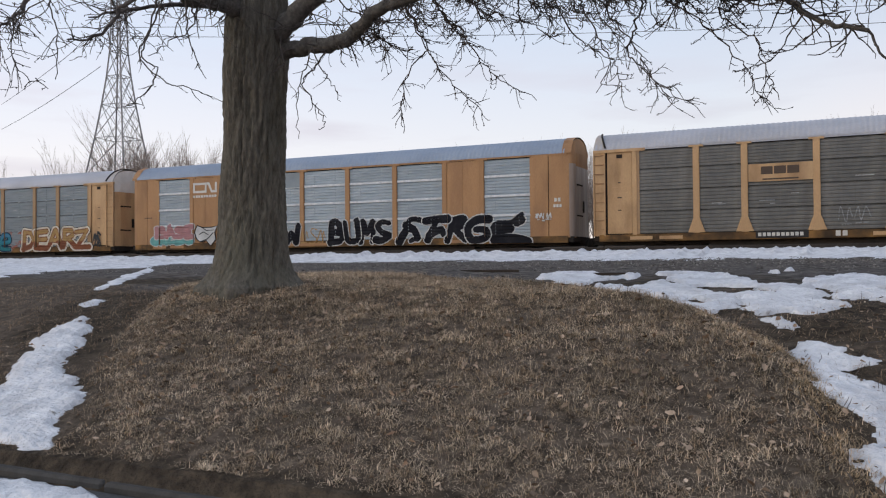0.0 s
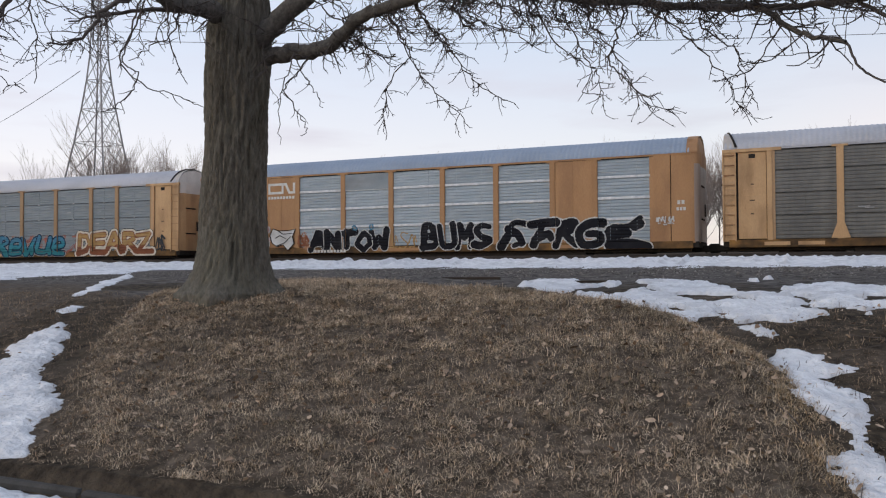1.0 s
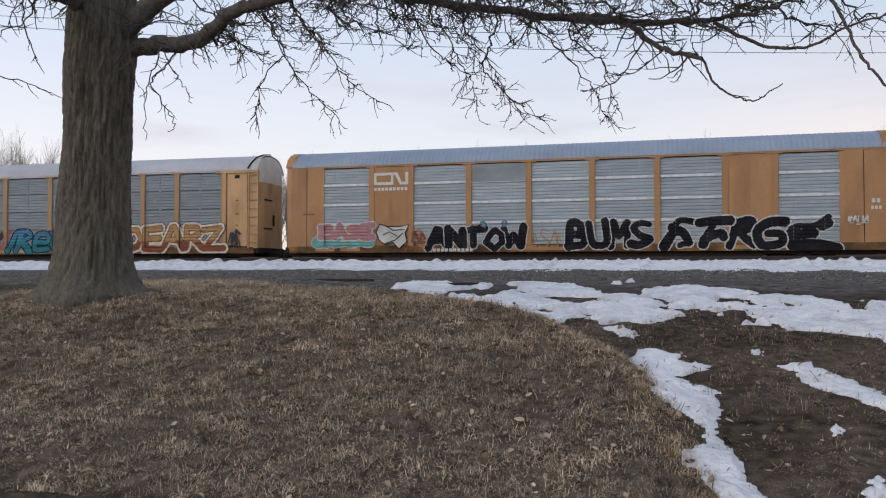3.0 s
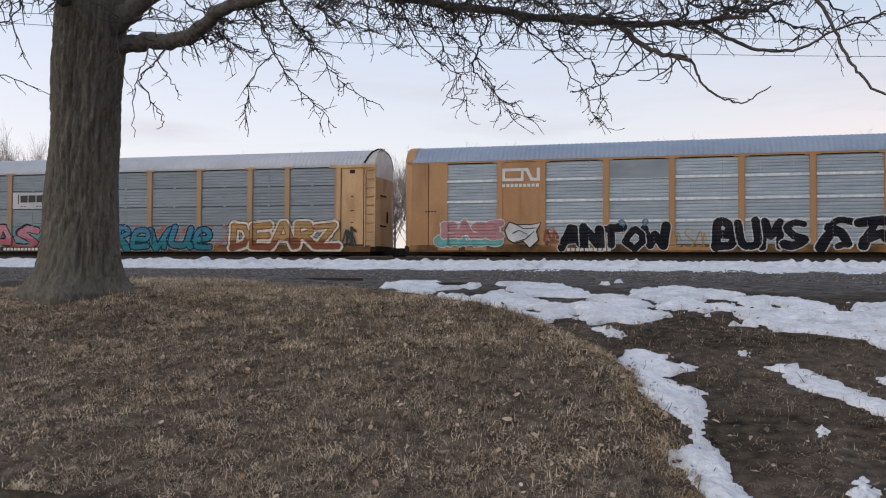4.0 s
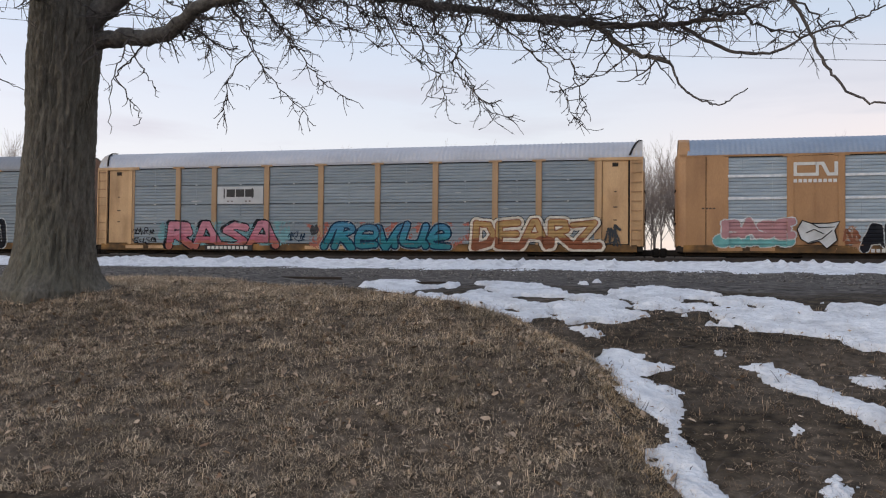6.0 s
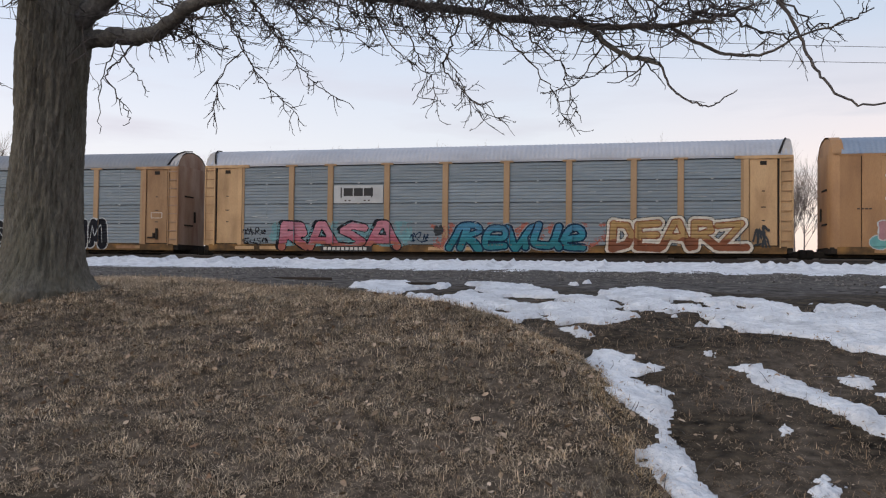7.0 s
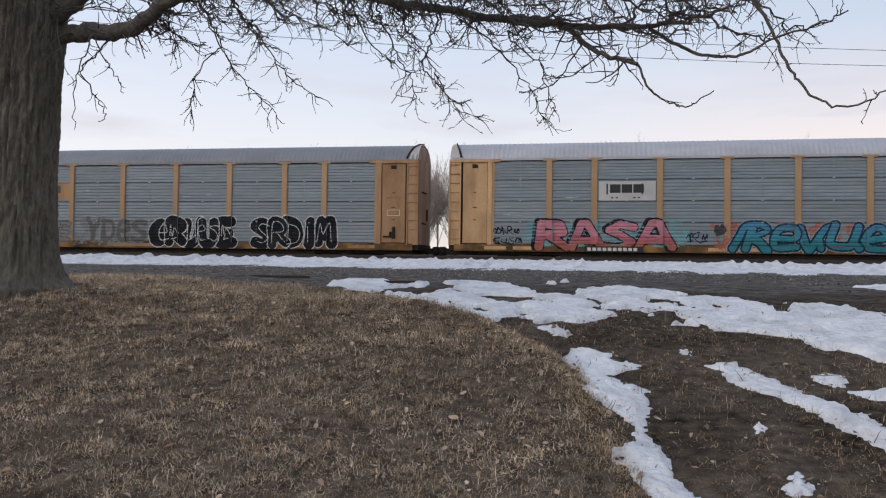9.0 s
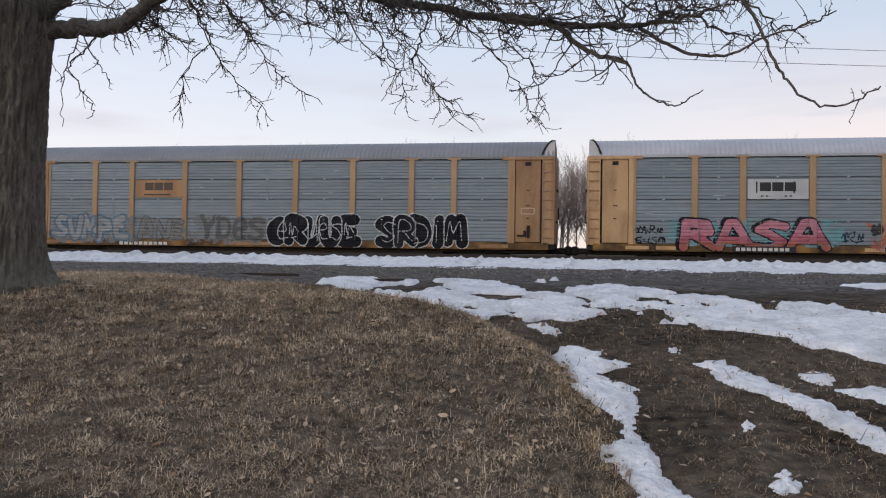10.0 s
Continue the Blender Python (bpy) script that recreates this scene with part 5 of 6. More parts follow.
# ---- the big bare tree ----
def make_tree():
    rnd = random.Random(42)
    tree = tagged(new("bare_tree"), "large bare deciduous tree with furrowed grey bark on the mound", "tree")
    base = Vector((-6.9, 8.56, 1.14))
    tree.matrix_basis = Matrix.Translation(base)
    line = spline([(-6.9, 8.56, 0.85), (-6.89, 8.57, 1.3), (-6.86, 8.58, 2.0), (-6.8, 8.53, 2.9), (-6.68, 8.43, 3.9), (-6.55, 8.32, 4.7), (-6.45, 8.25, 5.8), (-6.4, 8.3, 7.2)], 34)
    n, s = len(line), 150
    co = []
    for i, p in enumerate(line):
        h = p.z - 1.15
        r = 0.395 - 0.012 * max(0, h) + 0.19 * math.exp(-max(0.0, h - 0.06) / 0.20) + 0.085 * math.exp(-max(0.0, h) / 0.75) + 0.03 * math.exp(-((h - 2.85) / 0.5) ** 2)
        if h > 3.4:
            r *= max(0.45, 1 - (h - 3.4) * 0.24)
        for k in range(s):
            w = 2 * math.pi * k / s
            root = 0.16 * math.exp(-max(0.0, h) / 0.30) * (math.sin(5 * w + 0.8) * 0.6 + math.sin(3 * w) * 0.4)
            q = Vector((math.cos(w) * 2.6, math.sin(w) * 2.6, h * 0.40 + 0.05 * noise.noise(Vector((w, h * 2, 0)))))
            ridge = min(0.075, abs(noise.fractal(q * 4.6, 0.8, 2.0, 3)) * 0.085) + 0.03 * noise.noise(Vector((math.cos(w), math.sin(w), h * 0.8)) * 1.6)
            rr = r * (1 + root) - ridge + 0.02
            co.append((p.x + rr * math.cos(w) - base.x, p.y + rr * math.sin(w) - base.y, p.z - base.z))
    idx = np.arange(n * s).reshape(n, s)
    nxt = np.roll(idx, -1, axis=1)
    fa = np.stack([idx[:-1], nxt[:-1], nxt[1:], idx[1:]], -1).reshape(-1, 4)
    part("trunk", from_arrays("trunk", co, fa, BARK, True), None, tree, "thick grey-brown trunk with flared roots")

    def V(pts):
        return [Vector(p) - base for p in pts]

    twigs = Tubes(3)
    spines = []

    def knotty(pts, n, wob):
        q = spline(pts, n)
        return [p + Vector((rnd.gauss(0, wob), rnd.gauss(0, wob), rnd.gauss(0, wob))) if 0 < i < len(q) - 1 else p for i, p in enumerate(q)]

    def spur(p, d, length, r, depth):
        """A crooked twig with short side spurs."""
        k = max(4, int(length / 0.06))
        pts, q = [p], p.copy()
        bow = Vector((rnd.gauss(0, 0.09), rnd.gauss(0, 0.09), rnd.uniform(-0.12, 0.10)))
        for i in range(k):
            kink = 0.34 if rnd.random() < 0.3 else 0.12
            d = (d + bow + Vector((rnd.gauss(0, kink), rnd.gauss(0, kink), rnd.gauss(0, kink)))).normalized()
            if i == k * 2 // 3:
                bow = Vector((bow.x * 0.4, bow.y * 0.4, abs(bow.z) * 0.9))
            q = q + d * length / k
            pts.append(q.copy())
        twigs.add(pts, r, max(0.0028, r * 0.45), 3)
        for i in range(1, k + 1):
            if rnd.random() < 0.3:
                b = (d.orthogonal() * rnd.uniform(-1, 1) + d.cross(d.orthogonal()) * rnd.uniform(-1, 1) + d * 0.6).normalized()
                twigs.add([pts[i], pts[i] + b * rnd.uniform(0.012, 0.03)], 0.0055, 0.004, 3)
        if depth > 0:
            for i in range(1, k + 1):
                if rnd.random() < 0.24:
                    a = (d.orthogonal() * rnd.uniform(-1, 1) + d.cross(d.orthogonal()) * rnd.uniform(-1, 1) + d * rnd.uniform(0.5, 1.2)).normalized()
                    spur(pts[i], a, length * rnd.uniform(0.3, 0.75), r * 0.7, depth - 1)

    def bough(pts, r0, r1, density, reach, name="limb", down=0.0, wob=0.012, depth=1, sides=8):
        t = Tubes(sides)
        if name == "branch" and spines:
            a = Vector(pts[0])
            near = min((s for s in spines), key=lambda s: (s - a).length + max(0, a.z - s.z))
            if (near - a).length > 0.08:
                pts = [tuple(near), tuple(near.lerp(a, 0.55) + Vector((0, 0, -0.03)))] + list(pts)
        q = knotty(V(pts), 6, wob)
        if name == "limb":
            spines.extend(p + base for p in q)
        t.add(q, r0, r1)
        part(name, t.mesh(name, LIMB if r0 > 0.05 else TWIG), None, tree)
        total = sum((b - a).length for a, b in zip(q, q[1:]))
        for _ in range(int(total * density * (0.5 if name == "limb" else 0.75))):
            u = rnd.uniform(0.08, 1.0) ** 0.8 * (len(q) - 2)
            i = int(u)
            p = q[i].lerp(q[i + 1], u - i)
            along = (q[i + 1] - q[i]).normalized()
            side = Vector((rnd.uniform(-1, 1), rnd.uniform(-1, 1), rnd.uniform(-0.7, 0.5) - down))
            spur(p, (along * rnd.uniform(0.2, 1.0) + side).normalized(), reach * rnd.uniform(0.35, 1.0), max(0.006, min(0.011, r1 * 0.8)), depth)

    # lower limbs over the yard and street
    bough([(-6.55, 8.5, 4.02), (-6.32, 8.49, 4.11), (-5.92, 8.47, 4.15), (-5.54, 8.45, 4.11), (-5.17, 8.37, 4.21), (-4.82, 8.24, 4.36), (-4.45, 8.16, 4.4), (-3.88, 8.14, 4.48), (-3.2, 8.2, 4.55)], 0.115, 0.05, 16, 0.6, sides=12, down=0.2, depth=2)
    bough([(-6.5, 8.35, 4.2), (-6.2, 8.38, 4.42), (-5.8, 8.4, 4.68), (-5.3, 8.5, 5.05), (-4.5, 8.8, 5.4), (-3.4, 9.0, 5.7)], 0.15, 0.06, 12, 0.9, sides=12, down=0.3, depth=2)
    bough([(-6.55, 8.3, 4.48), (-6.64, 7.95, 4.6), (-6.64, 7.6, 4.57), (-6.64, 7.2, 4.50), (-6.62, 6.7, 4.62), (-6.55, 6.0, 4.9)], 0.14, 0.05, 22, 0.8, sides=12, down=0.2, depth=2)
    bough([(-4.6, 8.75, 5.3), (-3.85, 9.07, 4.85), (-2.93, 9.19, 4.64), (-2.13, 9.19, 4.46), (-1.4, 9.11, 4.29), (-0.89, 8.93, 4.19), (-0.54, 8.74, 4.02), (-0.22, 8.57, 3.72), (0.17, 8.36, 3.53)], 0.062, 0.02, 18, 0.62, sides=9, down=0.0, depth=2)
    bough([(-1.4, 9.1, 4.28), (-0.69, 8.8, 4.09), (-0.16, 8.65, 3.98), (0.28, 8.45, 3.93), (0.64, 8.24, 3.89), (0.97, 7.98, 3.93)], 0.045, 0.012, 17, 0.55, down=0.0)
    bough([(-2.9, 9.2, 4.75), (-1.9, 8.9, 4.62), (-0.9, 8.5, 4.45), (0.0, 8.1, 4.28), (0.9, 7.7, 4.2), (1.8, 7.3, 4.15)], 0.05, 0.012, 22, 0.6, down=0.15, depth=2)
    bough([(-3.9, 9.0, 4.85), (-3.2, 8.6, 4.65), (-2.4, 8.3, 4.5), (-1.6, 8.0, 4.35), (-0.8, 7.7, 4.25)], 0.04, 0.01, 22, 0.65, down=0.3, depth=2)
    # lesser limbs between them
    for k in range(30):
        # each sets off along the limb, sinks and lifts again at its tip
        a = Vector((-5.0 + 0.2 * k, rnd.uniform(8.1, 8.9), 4.98 - 0.026 * k + rnd.uniform(-0.12, 0.12)))
        d = Vector((rnd.uniform(0.45, 1.0), rnd.uniform(-0.8, 0.3), rnd.uniform(-0.34, -0.05)))
        w = Vector((-d.y, d.x, 0)) * rnd.uniform(-0.16, 0.16)
        f, sink = rnd.uniform(0.8, 1.25), rnd.uniform(0.05, 0.2)
        way = [a, a + d * 0.35 * f + Vector((0, 0, 0.07)), a + d * 0.75 * f + w - Vector((0, 0, sink)), a + d * 1.15 * f - w - Vector((0, 0, sink * 1.5)), a + d * 1.5 * f - Vector((0, 0, sink * 0.8))]
        bough([tuple(v) for v in way], 0.017, 0.007, 15, 0.42, "branch", 0.1, 0.022, 1, 6)
    for k in range(46):
        a = Vector((rnd.uniform(-5.6, -1.2), rnd.uniform(8.2, 8.9), rnd.uniform(4.1, 4.75)))
        d = Vector((rnd.uniform(0.1, 0.9), rnd.uniform(-0.5, 0.4), rnd.uniform(-0.45, 0.0)))
        w = Vector((-d.y, d.x, 0)) * rnd.uniform(-0.2, 0.2)
        f, sink = rnd.uniform(0.4, 0.8), rnd.uniform(0.0, 0.12)
        way = [a, a + d * 0.35 * f + Vector((0, 0, 0.05)), a + d * 0.8 * f + w - Vector((0, 0, sink)), a + d * 1.2 * f - Vector((0, 0, sink))]
        bough([tuple(v) for v in way], 0.010, 0.005, 14, 0.32, "branch", 0.15, 0.018, 1, 5)
    for pts, r0, r1 in (
            ([(0.17, 8.36, 3.53), (0.28, 8.31, 3.28), (0.44, 8.23, 3.13), (0.64, 8.12, 3.07), (0.85, 7.98, 3.17)], 0.013, 0.005),
            ([(0.90, 7.6, 4.25), (1.01, 7.53, 4.0), (1.24, 7.54, 3.65), (1.38, 7.53, 3.3), (1.51, 7.49, 3.09), (1.72, 7.41, 2.9), (1.94, 7.28, 2.9), (2.11, 7.15, 2.99)], 0.022, 0.006),
            ([(0.28, 8.46, 3.9), (0.6, 8.37, 3.67), (0.85, 8.24, 3.55), (1.13, 8.07, 3.53), (1.39, 7.87, 3.61), (1.68, 7.66, 3.65), (1.86, 7.47, 3.7)], 0.02, 0.006)):
        bough(pts, r0, r1, 6, 0.28, "branch", 0.1, 0.008, 0, 5)
    for pts in (
            [(-1.63, 8.66, 4.15), (-1.27, 8.7, 3.85), (-1.0, 8.71, 3.52), (-0.86, 8.67, 3.32), (-0.75, 8.64, 3.02)],
            [(-1.15, 8.69, 3.96), (-0.82, 8.67, 3.65), (-0.71, 8.61, 3.34), (-0.59, 8.55, 3.01)],
            [(-2.4, 8.75, 4.3), (-2.15, 8.79, 3.96), (-1.93, 8.79, 3.62), (-1.79, 8.76, 3.33), (-1.51, 8.69, 3.27)],
            [(-2.1, 8.86, 3.7), (-1.94, 8.86, 3.54), (-1.72, 8.86, 3.26), (-1.43, 8.85, 3.09)],
            [(-2.89, 8.68, 4.4), (-2.67, 8.8, 3.99), (-2.51, 8.82, 3.8), (-2.29, 8.84, 3.64), (-2.43, 8.8, 3.3)],
            [(-2.53, 8.76, 4.16), (-2.35, 8.84, 3.8), (-2.22, 8.87, 3.55), (-2.15, 8.87, 3.29)],
            [(-4.06, 8.36, 4.28), (-3.84, 8.47, 4.0), (-3.61, 8.57, 3.68), (-3.4, 8.62, 3.47), (-3.07, 8.71, 3.26)],
            [(-4.39, 8.31, 4.26), (-4.27, 8.4, 3.91), (-4.07, 8.5, 3.58), (-3.81, 8.6, 3.3), (-3.6, 8.65, 3.08)],
            [(-4.28, 8.46, 3.95), (-4.42, 8.38, 3.72), (-4.53, 8.32, 3.43), (-4.53, 8.34, 2.96)]):
        bough(pts, 0.012, 0.004, 15, 0.30, "branch", 0.1, 0.014, 1, 5)
    for pts in (
            [(-5.75, 8.46, 4.1), (-5.7, 8.2, 4.01), (-5.74, 8.13, 3.73), (-5.78, 8.06, 3.41), (-5.76, 8.04, 2.95)],
            [(-5.77, 8.14, 3.61), (-5.63, 8.22, 3.35), (-5.53, 8.25, 3.15), (-5.56, 8.16, 3.06)],
            [(-5.68, 8.22, 4.01), (-5.57, 8.28, 3.76), (-5.46, 8.32, 3.58), (-5.37, 8.34, 3.4)],
            [(-6.64, 7.2, 4.5), (-6.48, 7.13, 4.17), (-6.59, 6.85, 3.9), (-6.63, 6.58, 3.7)],
            [(-6.62, 7.1, 4.5), (-6.55, 7.07, 4.17), (-6.38, 7.01, 3.76), (-6.17, 6.95, 3.48)],
            [(-6.84, 6.65, 3.73), (-6.65, 6.82, 3.5), (-6.4, 6.99, 3.39), (-6.14, 7.17, 3.27)],
            [(-6.61, 6.47, 3.67), (-6.45, 6.54, 3.49), (-6.53, 6.39, 3.23), (-6.65, 6.17, 3.03)]):
        bough(pts, 0.011, 0.004, 6, 0.22, "branch", 0.2, 0.012, 0, 5)
    bough([(-6.6, 6.9, 4.55), (-6.52, 6.7, 4.43), (-6.75, 6.37, 4.19), (-6.86, 6.18, 3.87), (-6.99, 5.87, 3.75)], 0.035, 0.008, 26, 0.5, "branch", 0.1, depth=2)
    bough([(-6.55, 6.0, 4.9), (-6.78, 5.33, 4.07), (-6.84, 5.25, 3.85), (-6.89, 5.12, 3.72), (-6.97, 4.95, 3.58)], 0.03, 0.006, 22, 0.5, "branch", 0.1, depth=2)
    bough([(-6.71, 5.6, 4.4), (-6.71, 5.45, 3.99), (-6.71, 5.51, 3.68), (-6.75, 5.53, 3.26)], 0.012, 0.004, 8, 0.35, "branch", 0.3)
    bough([(-6.99, 5.25, 3.66), (-6.95, 5.34, 3.3), (-6.81, 5.47, 3.23)], 0.008, 0.003, 6, 0.3, "branch", 0.2)
    bough([(-6.66, 7.6, 4.55), (-7.1, 6.9, 4.35), (-7.3, 6.4, 4.15)], 0.03, 0.008, 28, 0.6, "branch", 0.0, depth=2)
    # crown above
    for k in range(9):
        w = k * 2.4
        z = 4.9 + k * 0.27
        a = Vector((-6.46, 8.27, z))
        d = Vector((math.cos(w), math.sin(w), 0))
        bough([tuple(a), tuple(a + d * 0.8 + Vector((0, 0, 0.7))), tuple(a + d * 1.9 + Vector((0, 0, 1.3))), tuple(a + d * 3.0 + Vector((0, 0, 1.5)))], 0.11, 0.02, 6, 0.8)
    part("twig_mass", twigs.mesh("twig_mass", TWIG), None, tree, "dense crooked bare twigs with buds")["kind"] = "stuff"


make_tree()


# ---- power line ----
def make_tower():
    x, y, ground = -63.1, 58.9, 1.4
    t = tagged(new("transmission_tower"), "tall grey steel lattice transmission tower behind the tracks", "pylon")
    t.matrix_basis = pose(x, y, ground, 0, 0, 10)
    levels = [(0, 3.55), (4.5, 3.0), (8.6, 2.5), (12.2, 2.04), (15.4, 1.64), (18.2, 1.3), (20.6, 1.05), (22.7, 0.95), (26, 0.85), (29.5, 0.8), (33, 0.5)]
    levels = [(z, h * float(np.interp(z, [0, 20], [1.06, 0.56]))) for z, h in levels]
    corner = [(1, 1), (-1, 1), (-1, -1), (1, -1)]
    for cx, cy in corner:
        m = Tubes(4)
        m.add([Vector((cx * h, cy * h, z)) for z, h in levels], 0.085, 0.07)
        part("leg", m.mesh("leg", LATTICE), None, t)
    for i in range(4):
        a, b = corner[i], corner[(i + 1) % 4]
        m = Tubes(4)
        for (z0, h0), (z1, h1) in zip(levels, levels[1:]):
            P = lambda c, h, z: Vector((c[0] * h, c[1] * h, z))
            m.add([P(a, h0, z0), P(b, h1, z1)], 0.034, 0.034); m.add([P(b, h0, z0), P(a, h1, z1)], 0.034, 0.034)
            m.add([P(a, h1, z1), P(b, h1, z1)], 0.042, 0.042)
            mid0, mid1 = (P(a, h0, z0) + P(b, h0, z0)) / 2, (P(a, (h0 + h1) / 2, (z0 + z1) / 2), P(b, (h0 + h1) / 2, (z0 + z1) / 2))
            if z0 < 16:
                m.add([mid0, mid1[0]], 0.022, 0.022); m.add([mid0, mid1[1]], 0.022, 0.022)
                m.add([(P(a, h1, z1) + P(b, h1, z1)) / 2, mid1[0]], 0.02, 0.02); m.add([(P(a, h1, z1) + P(b, h1, z1)) / 2, mid1[1]], 0.02, 0.02)
        part("bracing_panel", m.mesh("bracing_panel", LATTICE), None, t)
    for z in (23.6, 27.2, 30.8):
        m = Tubes(4)
        for s in (-1, 1):
            tip = Vector((s * -2.9, s * 2.9, z + 0.4))
            for c in corner:
                m.add([Vector((c[0] * 0.85, c[1] * 0.85, z + (0.9 if c[0] * s > 0 else 0))), tip], 0.05, 0.05)
        arm = part("crossarm", m.mesh("crossarm", LATTICE), None, t)
        for s in (-1, 1):
            bm = bmesh.new()
            for k in range(9):
                bmesh.ops.create_cone(bm, cap_ends=True, segments=8, radius1=0.13, radius2=0.07, depth=0.09, matrix=Matrix.Translation((s * -2.9, s * 2.9, z + 0.3 - k * 0.15)))
            part("insulator", bm, GLASS_INS, arm)


make_tower()


def make_wire(a, b, sag, label="thin overhead power cable"):
    a, b = Vector(a), Vector(b)
    pts = [a.lerp(b, i / 40) - Vector((0, 0, sag * 4 * (i / 40) * (1 - i / 40))) for i in range(41)]
    t = Tubes(4)
    t.add(pts, 0.028, 0.028)
    tagged(new("power_cable", t.mesh("power_cable", WIRE)), label, "cable", "power cables")


E = Vector((63.7, 20.7, 0)).normalized()
for off, z, s in ((-2.9, 23.3, 2.4), (2.9, 24.6, 1.7), (-2.9, 29.2, 1.6)):
    a = Vector((-63.1, 58.9, z)) + Vector((-E.y, E.x, 0)) * off * 0.3
    make_wire(a, a + E * 150 + Vector((0, 0, 0.8)), s)
for z in (24.0, 20.4):
    make_wire((-64.0, 57.5, z), (-110, 81, z + 0.8), 0.3)


# ---- distant bare scrub ----
def bare_tree_mesh(height, seed):
    rnd = random.Random(seed)
    t = Tubes(3)

    def grow(p, d, length, r, depth):
        pts, q = [p], p.copy()
        k = 3
        for i in range(k):
            d = (d + Vector((rnd.gauss(0, .13), rnd.gauss(0, .13), rnd.gauss(0.03, .08)))).normalized()
            q = q + d * length / k
            pts.append(q.copy())
        t.add(pts, r, r * 0.55)
        if depth:
            for i in range(rnd.randint(5, 7)):
                j = rnd.randint(1, k)
                a = (d + Vector((rnd.uniform(-.6, .6), rnd.uniform(-.6, .6), rnd.uniform(0.1, .9)))).normalized()
                grow(pts[j], a, length * rnd.uniform(.4, .65), r * .55, depth - 1)
    trunk = Tubes(5)
    top = Vector((rnd.uniform(-.2, .2), rnd.uniform(-.2, .2), height * 0.4))
    trunk.add([Vector((0, 0, -0.2)), top * 0.5, top], 0.10, 0.07)
    for i in range(9):
        grow(top * rnd.uniform(0.35, 1.0), Vector((rnd.uniform(-.6, .6), rnd.uniform(-.6, .6), 1)).normalized(), height * rnd.uniform(.35, .55), 0.034, 2)
    return trunk.mesh("trunk", HAZED_TWIG), t.mesh("crown", HAZED_TWIG)


scrub = []
for k in range(5):
    o = tagged(new("scrub_tree"), "thin leafless grey-brown tree behind the tracks", "tree", "bare trees behind the tracks")
    a, b = bare_tree_mesh(7.5 + k * 0.7, 100 + k)
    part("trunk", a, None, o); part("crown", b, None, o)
    o.matrix_basis = pose(-80 + k * 3.1, 58 + (k % 3) * 4, 2.25, 0, 0, k * 70)
    scrub.append(o)
rs = random.Random(5)
for k in range(225):
    x = rs.uniform(-62, 26) if k < 140 else rs.uniform(-108, -58) if k < 170 else rs.uniform(-26, 5)
    y = rs.uniform(55, 74) + (14 if x < -70 else 0)
    o = copy_thing(scrub[k % 5], pose(x, y, 2.25, 0, 0, rs.uniform(0, 360)))
    f = 0.98 * rs.uniform(0.75, 1.2) if x < -50 else rs.uniform(0.8, 1.0) * (0.155 * y - 0.75) / (1.22 * (7.5 + 0.7 * (k % 5)))
    o.scale = (f, f, f)


# ---- dead grass, leaves, stones ----
def scatter(count, x0, x1, y0, y1, keep, seed):
    r = np.random.RandomState(seed)
    p = np.stack([r.uniform(x0, x1, count), r.uniform(y0, y1, count)], 1)
    return p[keep(p[:, 0], p[:, 1], r.uniform(0, 1, count))], r


def ground_at(p):
    z = gz(p[:, 0], p[:, 1])
    return z + np.array([0.035 * fbm(x, y, 0.9) + 0.014 * fbm(x, y, 4.0, 5) for x, y in p])


def make_blades(name, p, r, long, wide, label, lay=1.0, material=BLADE):
    n = len(p)
    z = ground_at(p)
    clump = np.clip(np.array([0.5 + 1.3 * fbm(x, y, 5.0, 61) for x, y in p]), 0, 1.2)
    ang, ln = r.uniform(0, 2 * np.pi, n), long * r.uniform(0.45, 1.25, n) * np.interp(p[:, 1], [6, 10], [1.0, 1.35]) * (0.82 + 0.4 * clump)
    lean = np.clip(r.normal(1.0, 0.35, n) * lay * (1.12 - 0.22 * clump), 0.1, 1.5)
    dx, dy = np.cos(ang), np.sin(ang)
    w = wide * r.uniform(0.6, 1.3, n)
    sx, sy = -dy * w, dx * w
    out = []
    for f, bend, k in ((0.0, 0.6, 1.0), (0.5, 0.9, 0.8), (1.0, 1.25, 0.12)):
        h = np.sin(lean * bend); u = np.cos(lean * bend)
        cx, cy, cz = p[:, 0] + dx * ln * f * h, p[:, 1] + dy * ln * f * h, z - 0.008 + ln * f * np.maximum(u, 0.06)
        out += [np.stack([cx - sx * k, cy - sy * k, cz], 1), np.stack([cx + sx * k, cy + sy * k, cz], 1)]
    co = np.stack(out, 1).reshape(-1, 3)
    b = np.arange(n)[:, None] * 6
    fa = np.concatenate([b + np.array([0, 1, 3, 2]), b + np.array([2, 3, 5, 4])], 1).reshape(-1, 4)
    return tagged(new(name, from_arrays(name, co, fa, material)), label, "grass", kind="stuff")


def tuft(x, y):
    return np.array([0.5 + 0.9 * fbm(a, b, 1.6, 21) + 0.7 * fbm(a, b, 7.0, 33) for a, b in zip(x, y)])


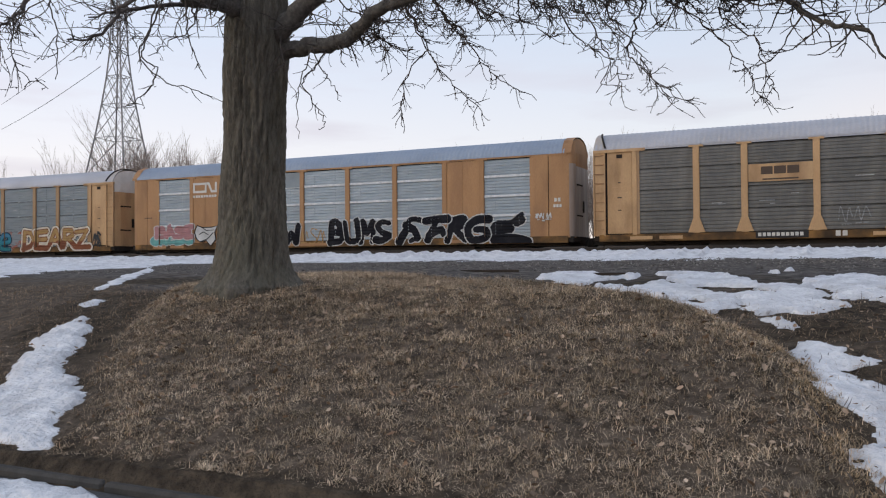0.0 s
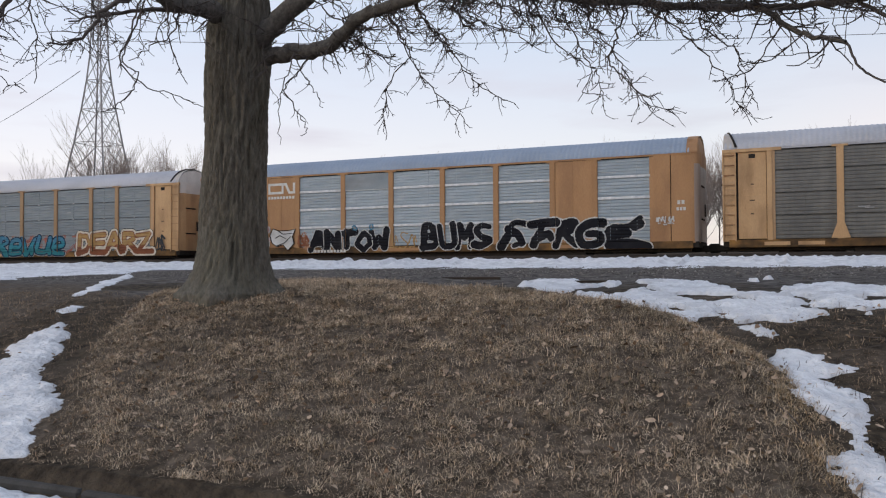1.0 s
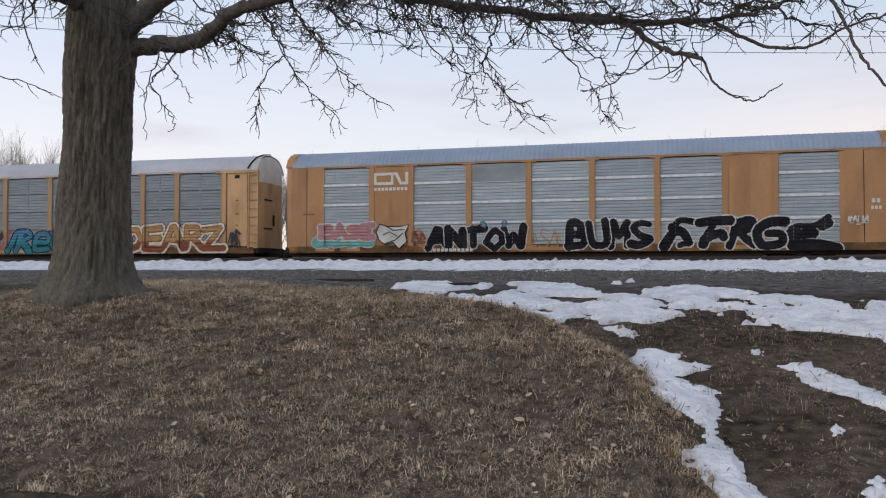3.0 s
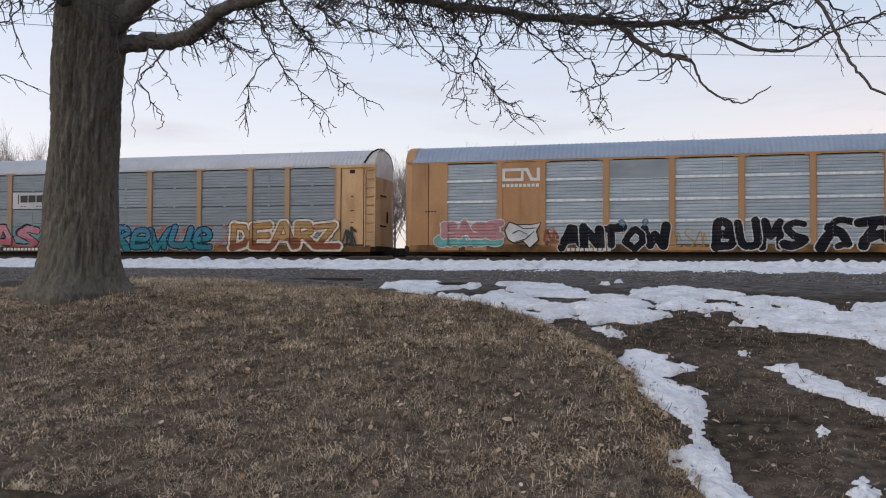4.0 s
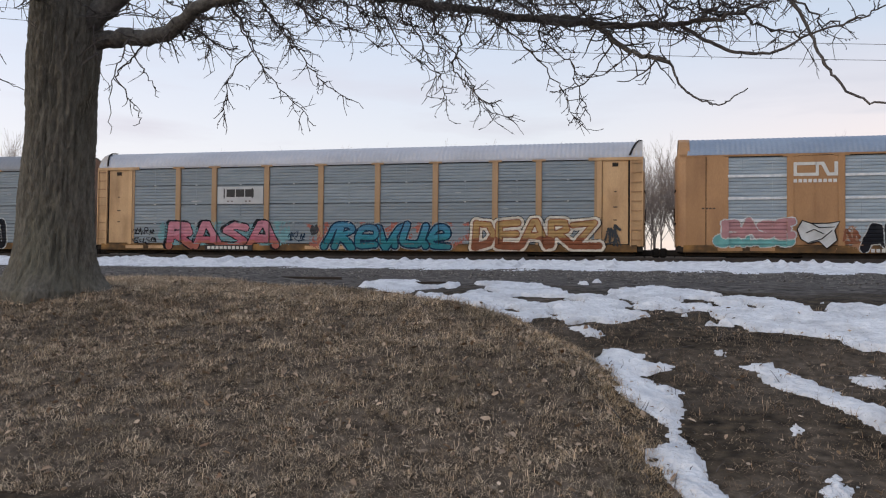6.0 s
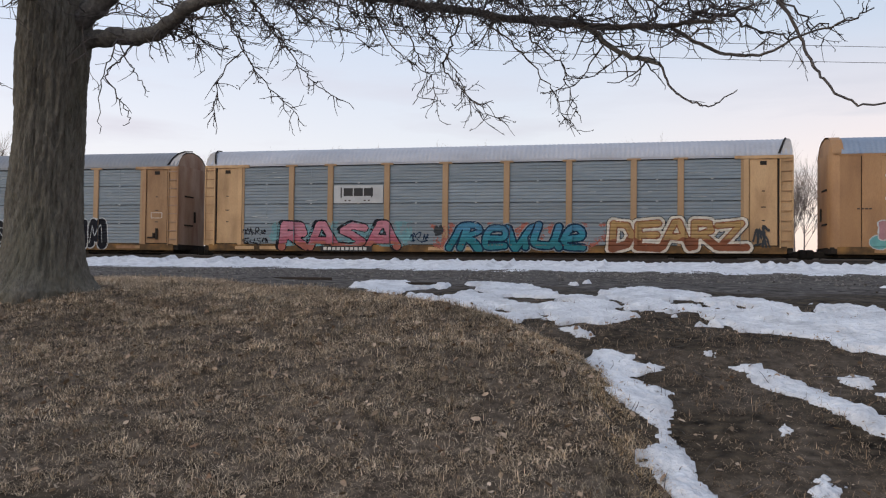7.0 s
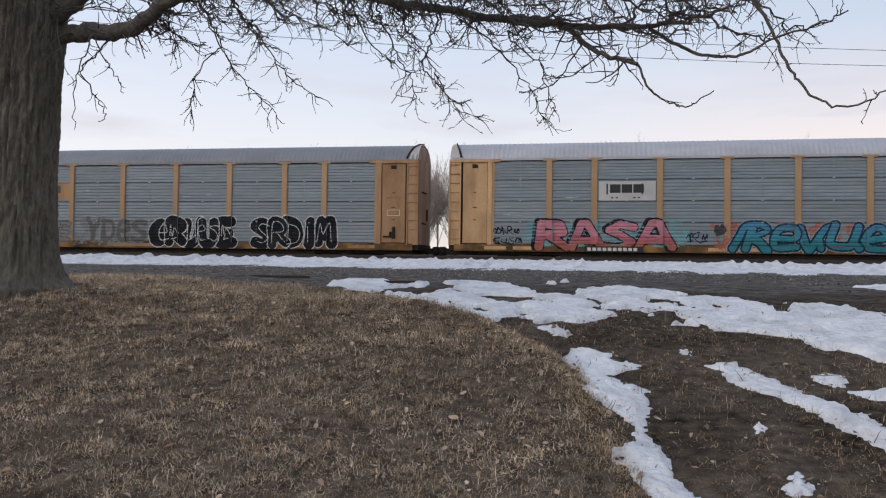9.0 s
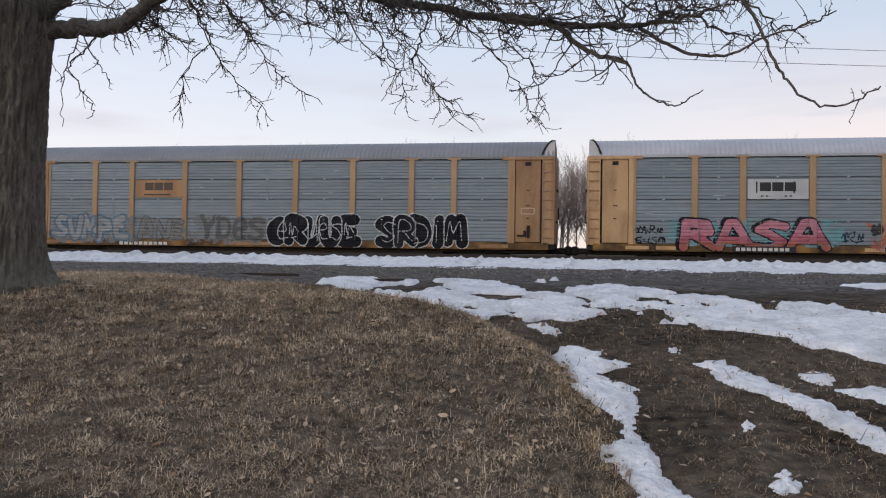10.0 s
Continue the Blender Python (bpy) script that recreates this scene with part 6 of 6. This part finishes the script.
p, r = scatter(880000, -9.5, 0.8, 4.25, 13.5, lambda x, y, u: u < mound_mask(x, y) * np.interp(y, [4.2, 6, 8, 11, 13.5], [0.95, 0.92, 0.92, 0.85, 0.35]), 1)
p = p[r.uniform(0, 1, len(p)) < np.clip(tuft(p[:, 0], p[:, 1]) + 0.30, 0.15, 1)]
make_blades("dead_grass", p, r, 0.06, 0.0021, "matted dead brown grass on the mound", 1.12)
p, r = scatter(520000, -14, 6.5, 4.25, 11, lambda x, y, u: u < (1 - mound_mask(x, y)) * np.interp(y, [4.2, 7.5, 11], [0.9, 0.55, 0.15]), 2)
p = p[tuft(p[:, 0], p[:, 1]) > 0.24]
make_blades("sparse_grass", p, r, 0.06, 0.0024, "sparse flattened dead grass on muddy ground", 1.45, BLADE_WET)

# bleached straw along the foot of the mound
p, r = scatter(200000, -3.2, 1.2, 4.25, 10, lambda x, y, u: u < 0.8 * smooth((mound_mask(x, y) - 0.25) / 0.3) * smooth((0.97 - mound_mask(x, y)) / 0.25), 6)
p = p[r.uniform(0, 1, len(p)) < np.clip(tuft(p[:, 0], p[:, 1]) + 0.1, 0.05, 0.9)]
make_blades("straw_grass", p, r, 0.062, 0.0021, "bleached straw-coloured grass along the foot of the mound", 1.0, BLADE_STRAW)


def make_litter():
    p, r = scatter(5200, -9, 5, 4.3, 10.5, lambda x, y, u: u < 0.35 + 0.65 * mound_mask(x, y) * (y < 8), 3)
    z = ground_at(p)
    co, fa = [], []
    for (x, y), h in zip(p, z):
        s, a, cup = r.uniform(0.008, 0.022) * (1.45 if r.uniform() < 0.16 else 1), r.uniform(0, 6.28), r.uniform(-0.3, 0.9)
        tilt = Euler((r.normal(0, 0.4), r.normal(0, 0.4), a)).to_matrix()
        b = len(co)
        for u, v in ((0, -1.3), (0.75, -0.5), (0.6, 0.5), (0, 1.4), (-0.65, 0.55), (-0.7, -0.45)):
            q = tilt @ Vector((u * s, v * s, cup * s * abs(u)))
            co.append((x + q.x, y + q.y, h + 0.035 + q.z))
        fa += [(b, b + 1, b + 2, b + 3), (b, b + 3, b + 4, b + 5)]
    tagged(new("leaf_litter", from_arrays("leaf_litter", co, fa, LEAF)), "dry curled fallen leaves scattered on the grass", "leaves", kind="stuff")
    # fallen sticks
    t = Tubes(4)
    for k in range(24):
        x, y = r.uniform(-7, 2.5), r.uniform(4.5, 8.5)
        a, l = r.uniform(0, 6.28), r.uniform(0.1, 0.45)
        q = [np.array([[x + math.cos(a + 0.25 * f) * l * f, y + math.sin(a + 0.25 * f) * l * f]]) for f in (0, 0.35, 0.7, 1)]
        t.add([Vector((w[0, 0], w[0, 1], float(ground_at(w)[0]) + 0.03)) for w in q], 0.0045, 0.002)
    tagged(new("fallen_sticks", t.mesh("fallen_sticks", TWIG)), "thin dry sticks lying on the grass", "sticks", kind="stuff")


make_litter()


def make_stalks():
    r = random.Random(12)
    t = Tubes(4)
    for k in range(34):
        y = r.uniform(4.9, 7.9)
        x = float(np.interp(y, [4.9, 5.7, 6.8, 7.9], [0.32, 0.2, 0.05, -0.3])) + r.gauss(0, 0.16) if k < 24 else r.uniform(0.8, 2.2)
        p = Vector((x, y, float(gz(x, y)) - 0.01))
        pts, d = [p], Vector((r.gauss(0, 0.5), r.gauss(0, 0.5), 1)).normalized()
        for i in range(4):
            d = (d + Vector((r.gauss(0, 0.25), r.gauss(0, 0.25), r.uniform(-0.3, 0.1)))).normalized()
            pts.append(pts[-1] + d * r.uniform(0.015, 0.04))
        t.add(pts, 0.004, 0.0015)
    tagged(new("weed_stalks", t.mesh("weed_stalks", TWIG)), "thin dark weed stalks standing in the snow", "weeds", kind="stuff")


make_stalks()


def make_stones():
    p, r = scatter(38000, -45, 26, 12, 33.6, lambda x, y, u: u < smooth((y - 13) / 8), 4)
    z = gz(p[:, 0], p[:, 1])
    n = len(p)
    s = r.uniform(0.012, 0.042, n)
    dirs = np.array([(1, 0, 0), (0, 1, 0), (-1, 0, 0), (0, -1, 0), (0, 0, 0.8), (0, 0, -0.6)])
    co = np.stack([p[:, 0], p[:, 1], z], 1)[:, None, :] + dirs[None] * s[:, None, None] * r.uniform(0.6, 1.3, (n, 6, 1))
    tri = np.array([(0, 1, 4), (1, 2, 4), (2, 3, 4), (3, 0, 4), (1, 0, 5), (2, 1, 5), (3, 2, 5), (0, 3, 5)])
    fa = (np.arange(n)[:, None, None] * 6 + tri[None]).reshape(-1, 3)
    tagged(new("gravel_stones", from_arrays("gravel_stones", co.reshape(-1, 3), fa, STONE)), "loose dark gravel stones in the yard", "gravel", kind="stuff")


make_stones()


def old_timber(x, y, turn, length):
    bm = bx(bmesh.new(), -length / 2, -0.05, -0.03, length / 2, 0.05, 0.035, 0.01)
    o = tagged(new("old_timber", mesh_of("old_timber", bm, TIE)), "dark rotting timber lying in the gravel yard", "timber", "old timbers")
    o.matrix_basis = pose(x, y, float(gz(x, y)) + 0.02, 0, 0, turn)


old_timber(-6.71, 15.62, 23.2, 1.49)
old_timber(-3.55, 14.01, 14.2, 0.78)


def motions():
    for car, x in zip(cars, CENTRES):
        rows = []
        for t, s in TRACK_SPEED_ROWS:
            rear, front = float(bend(x + s - 10.1)), float(bend(x + s + 10.1))
            rows.append((t, pose(x + s, 37.53 + (rear + front) / 2, 1.59, 0, 0, math.degrees(math.atan2(front - rear, 20.2)))))
        walk(car, rows)
    times = [k / 15 for k in range(151)]
    ts, ss = zip(*TRACK_SPEED_ROWS)
    gone = np.interp(times, ts, ss)
    for w, off in wheels:
        walk(w, [(t, pose(off, 1.5, 0.42, 0, math.degrees(s / 0.42) % 360, 0)) for t, s in zip(times, gone)])


motions()
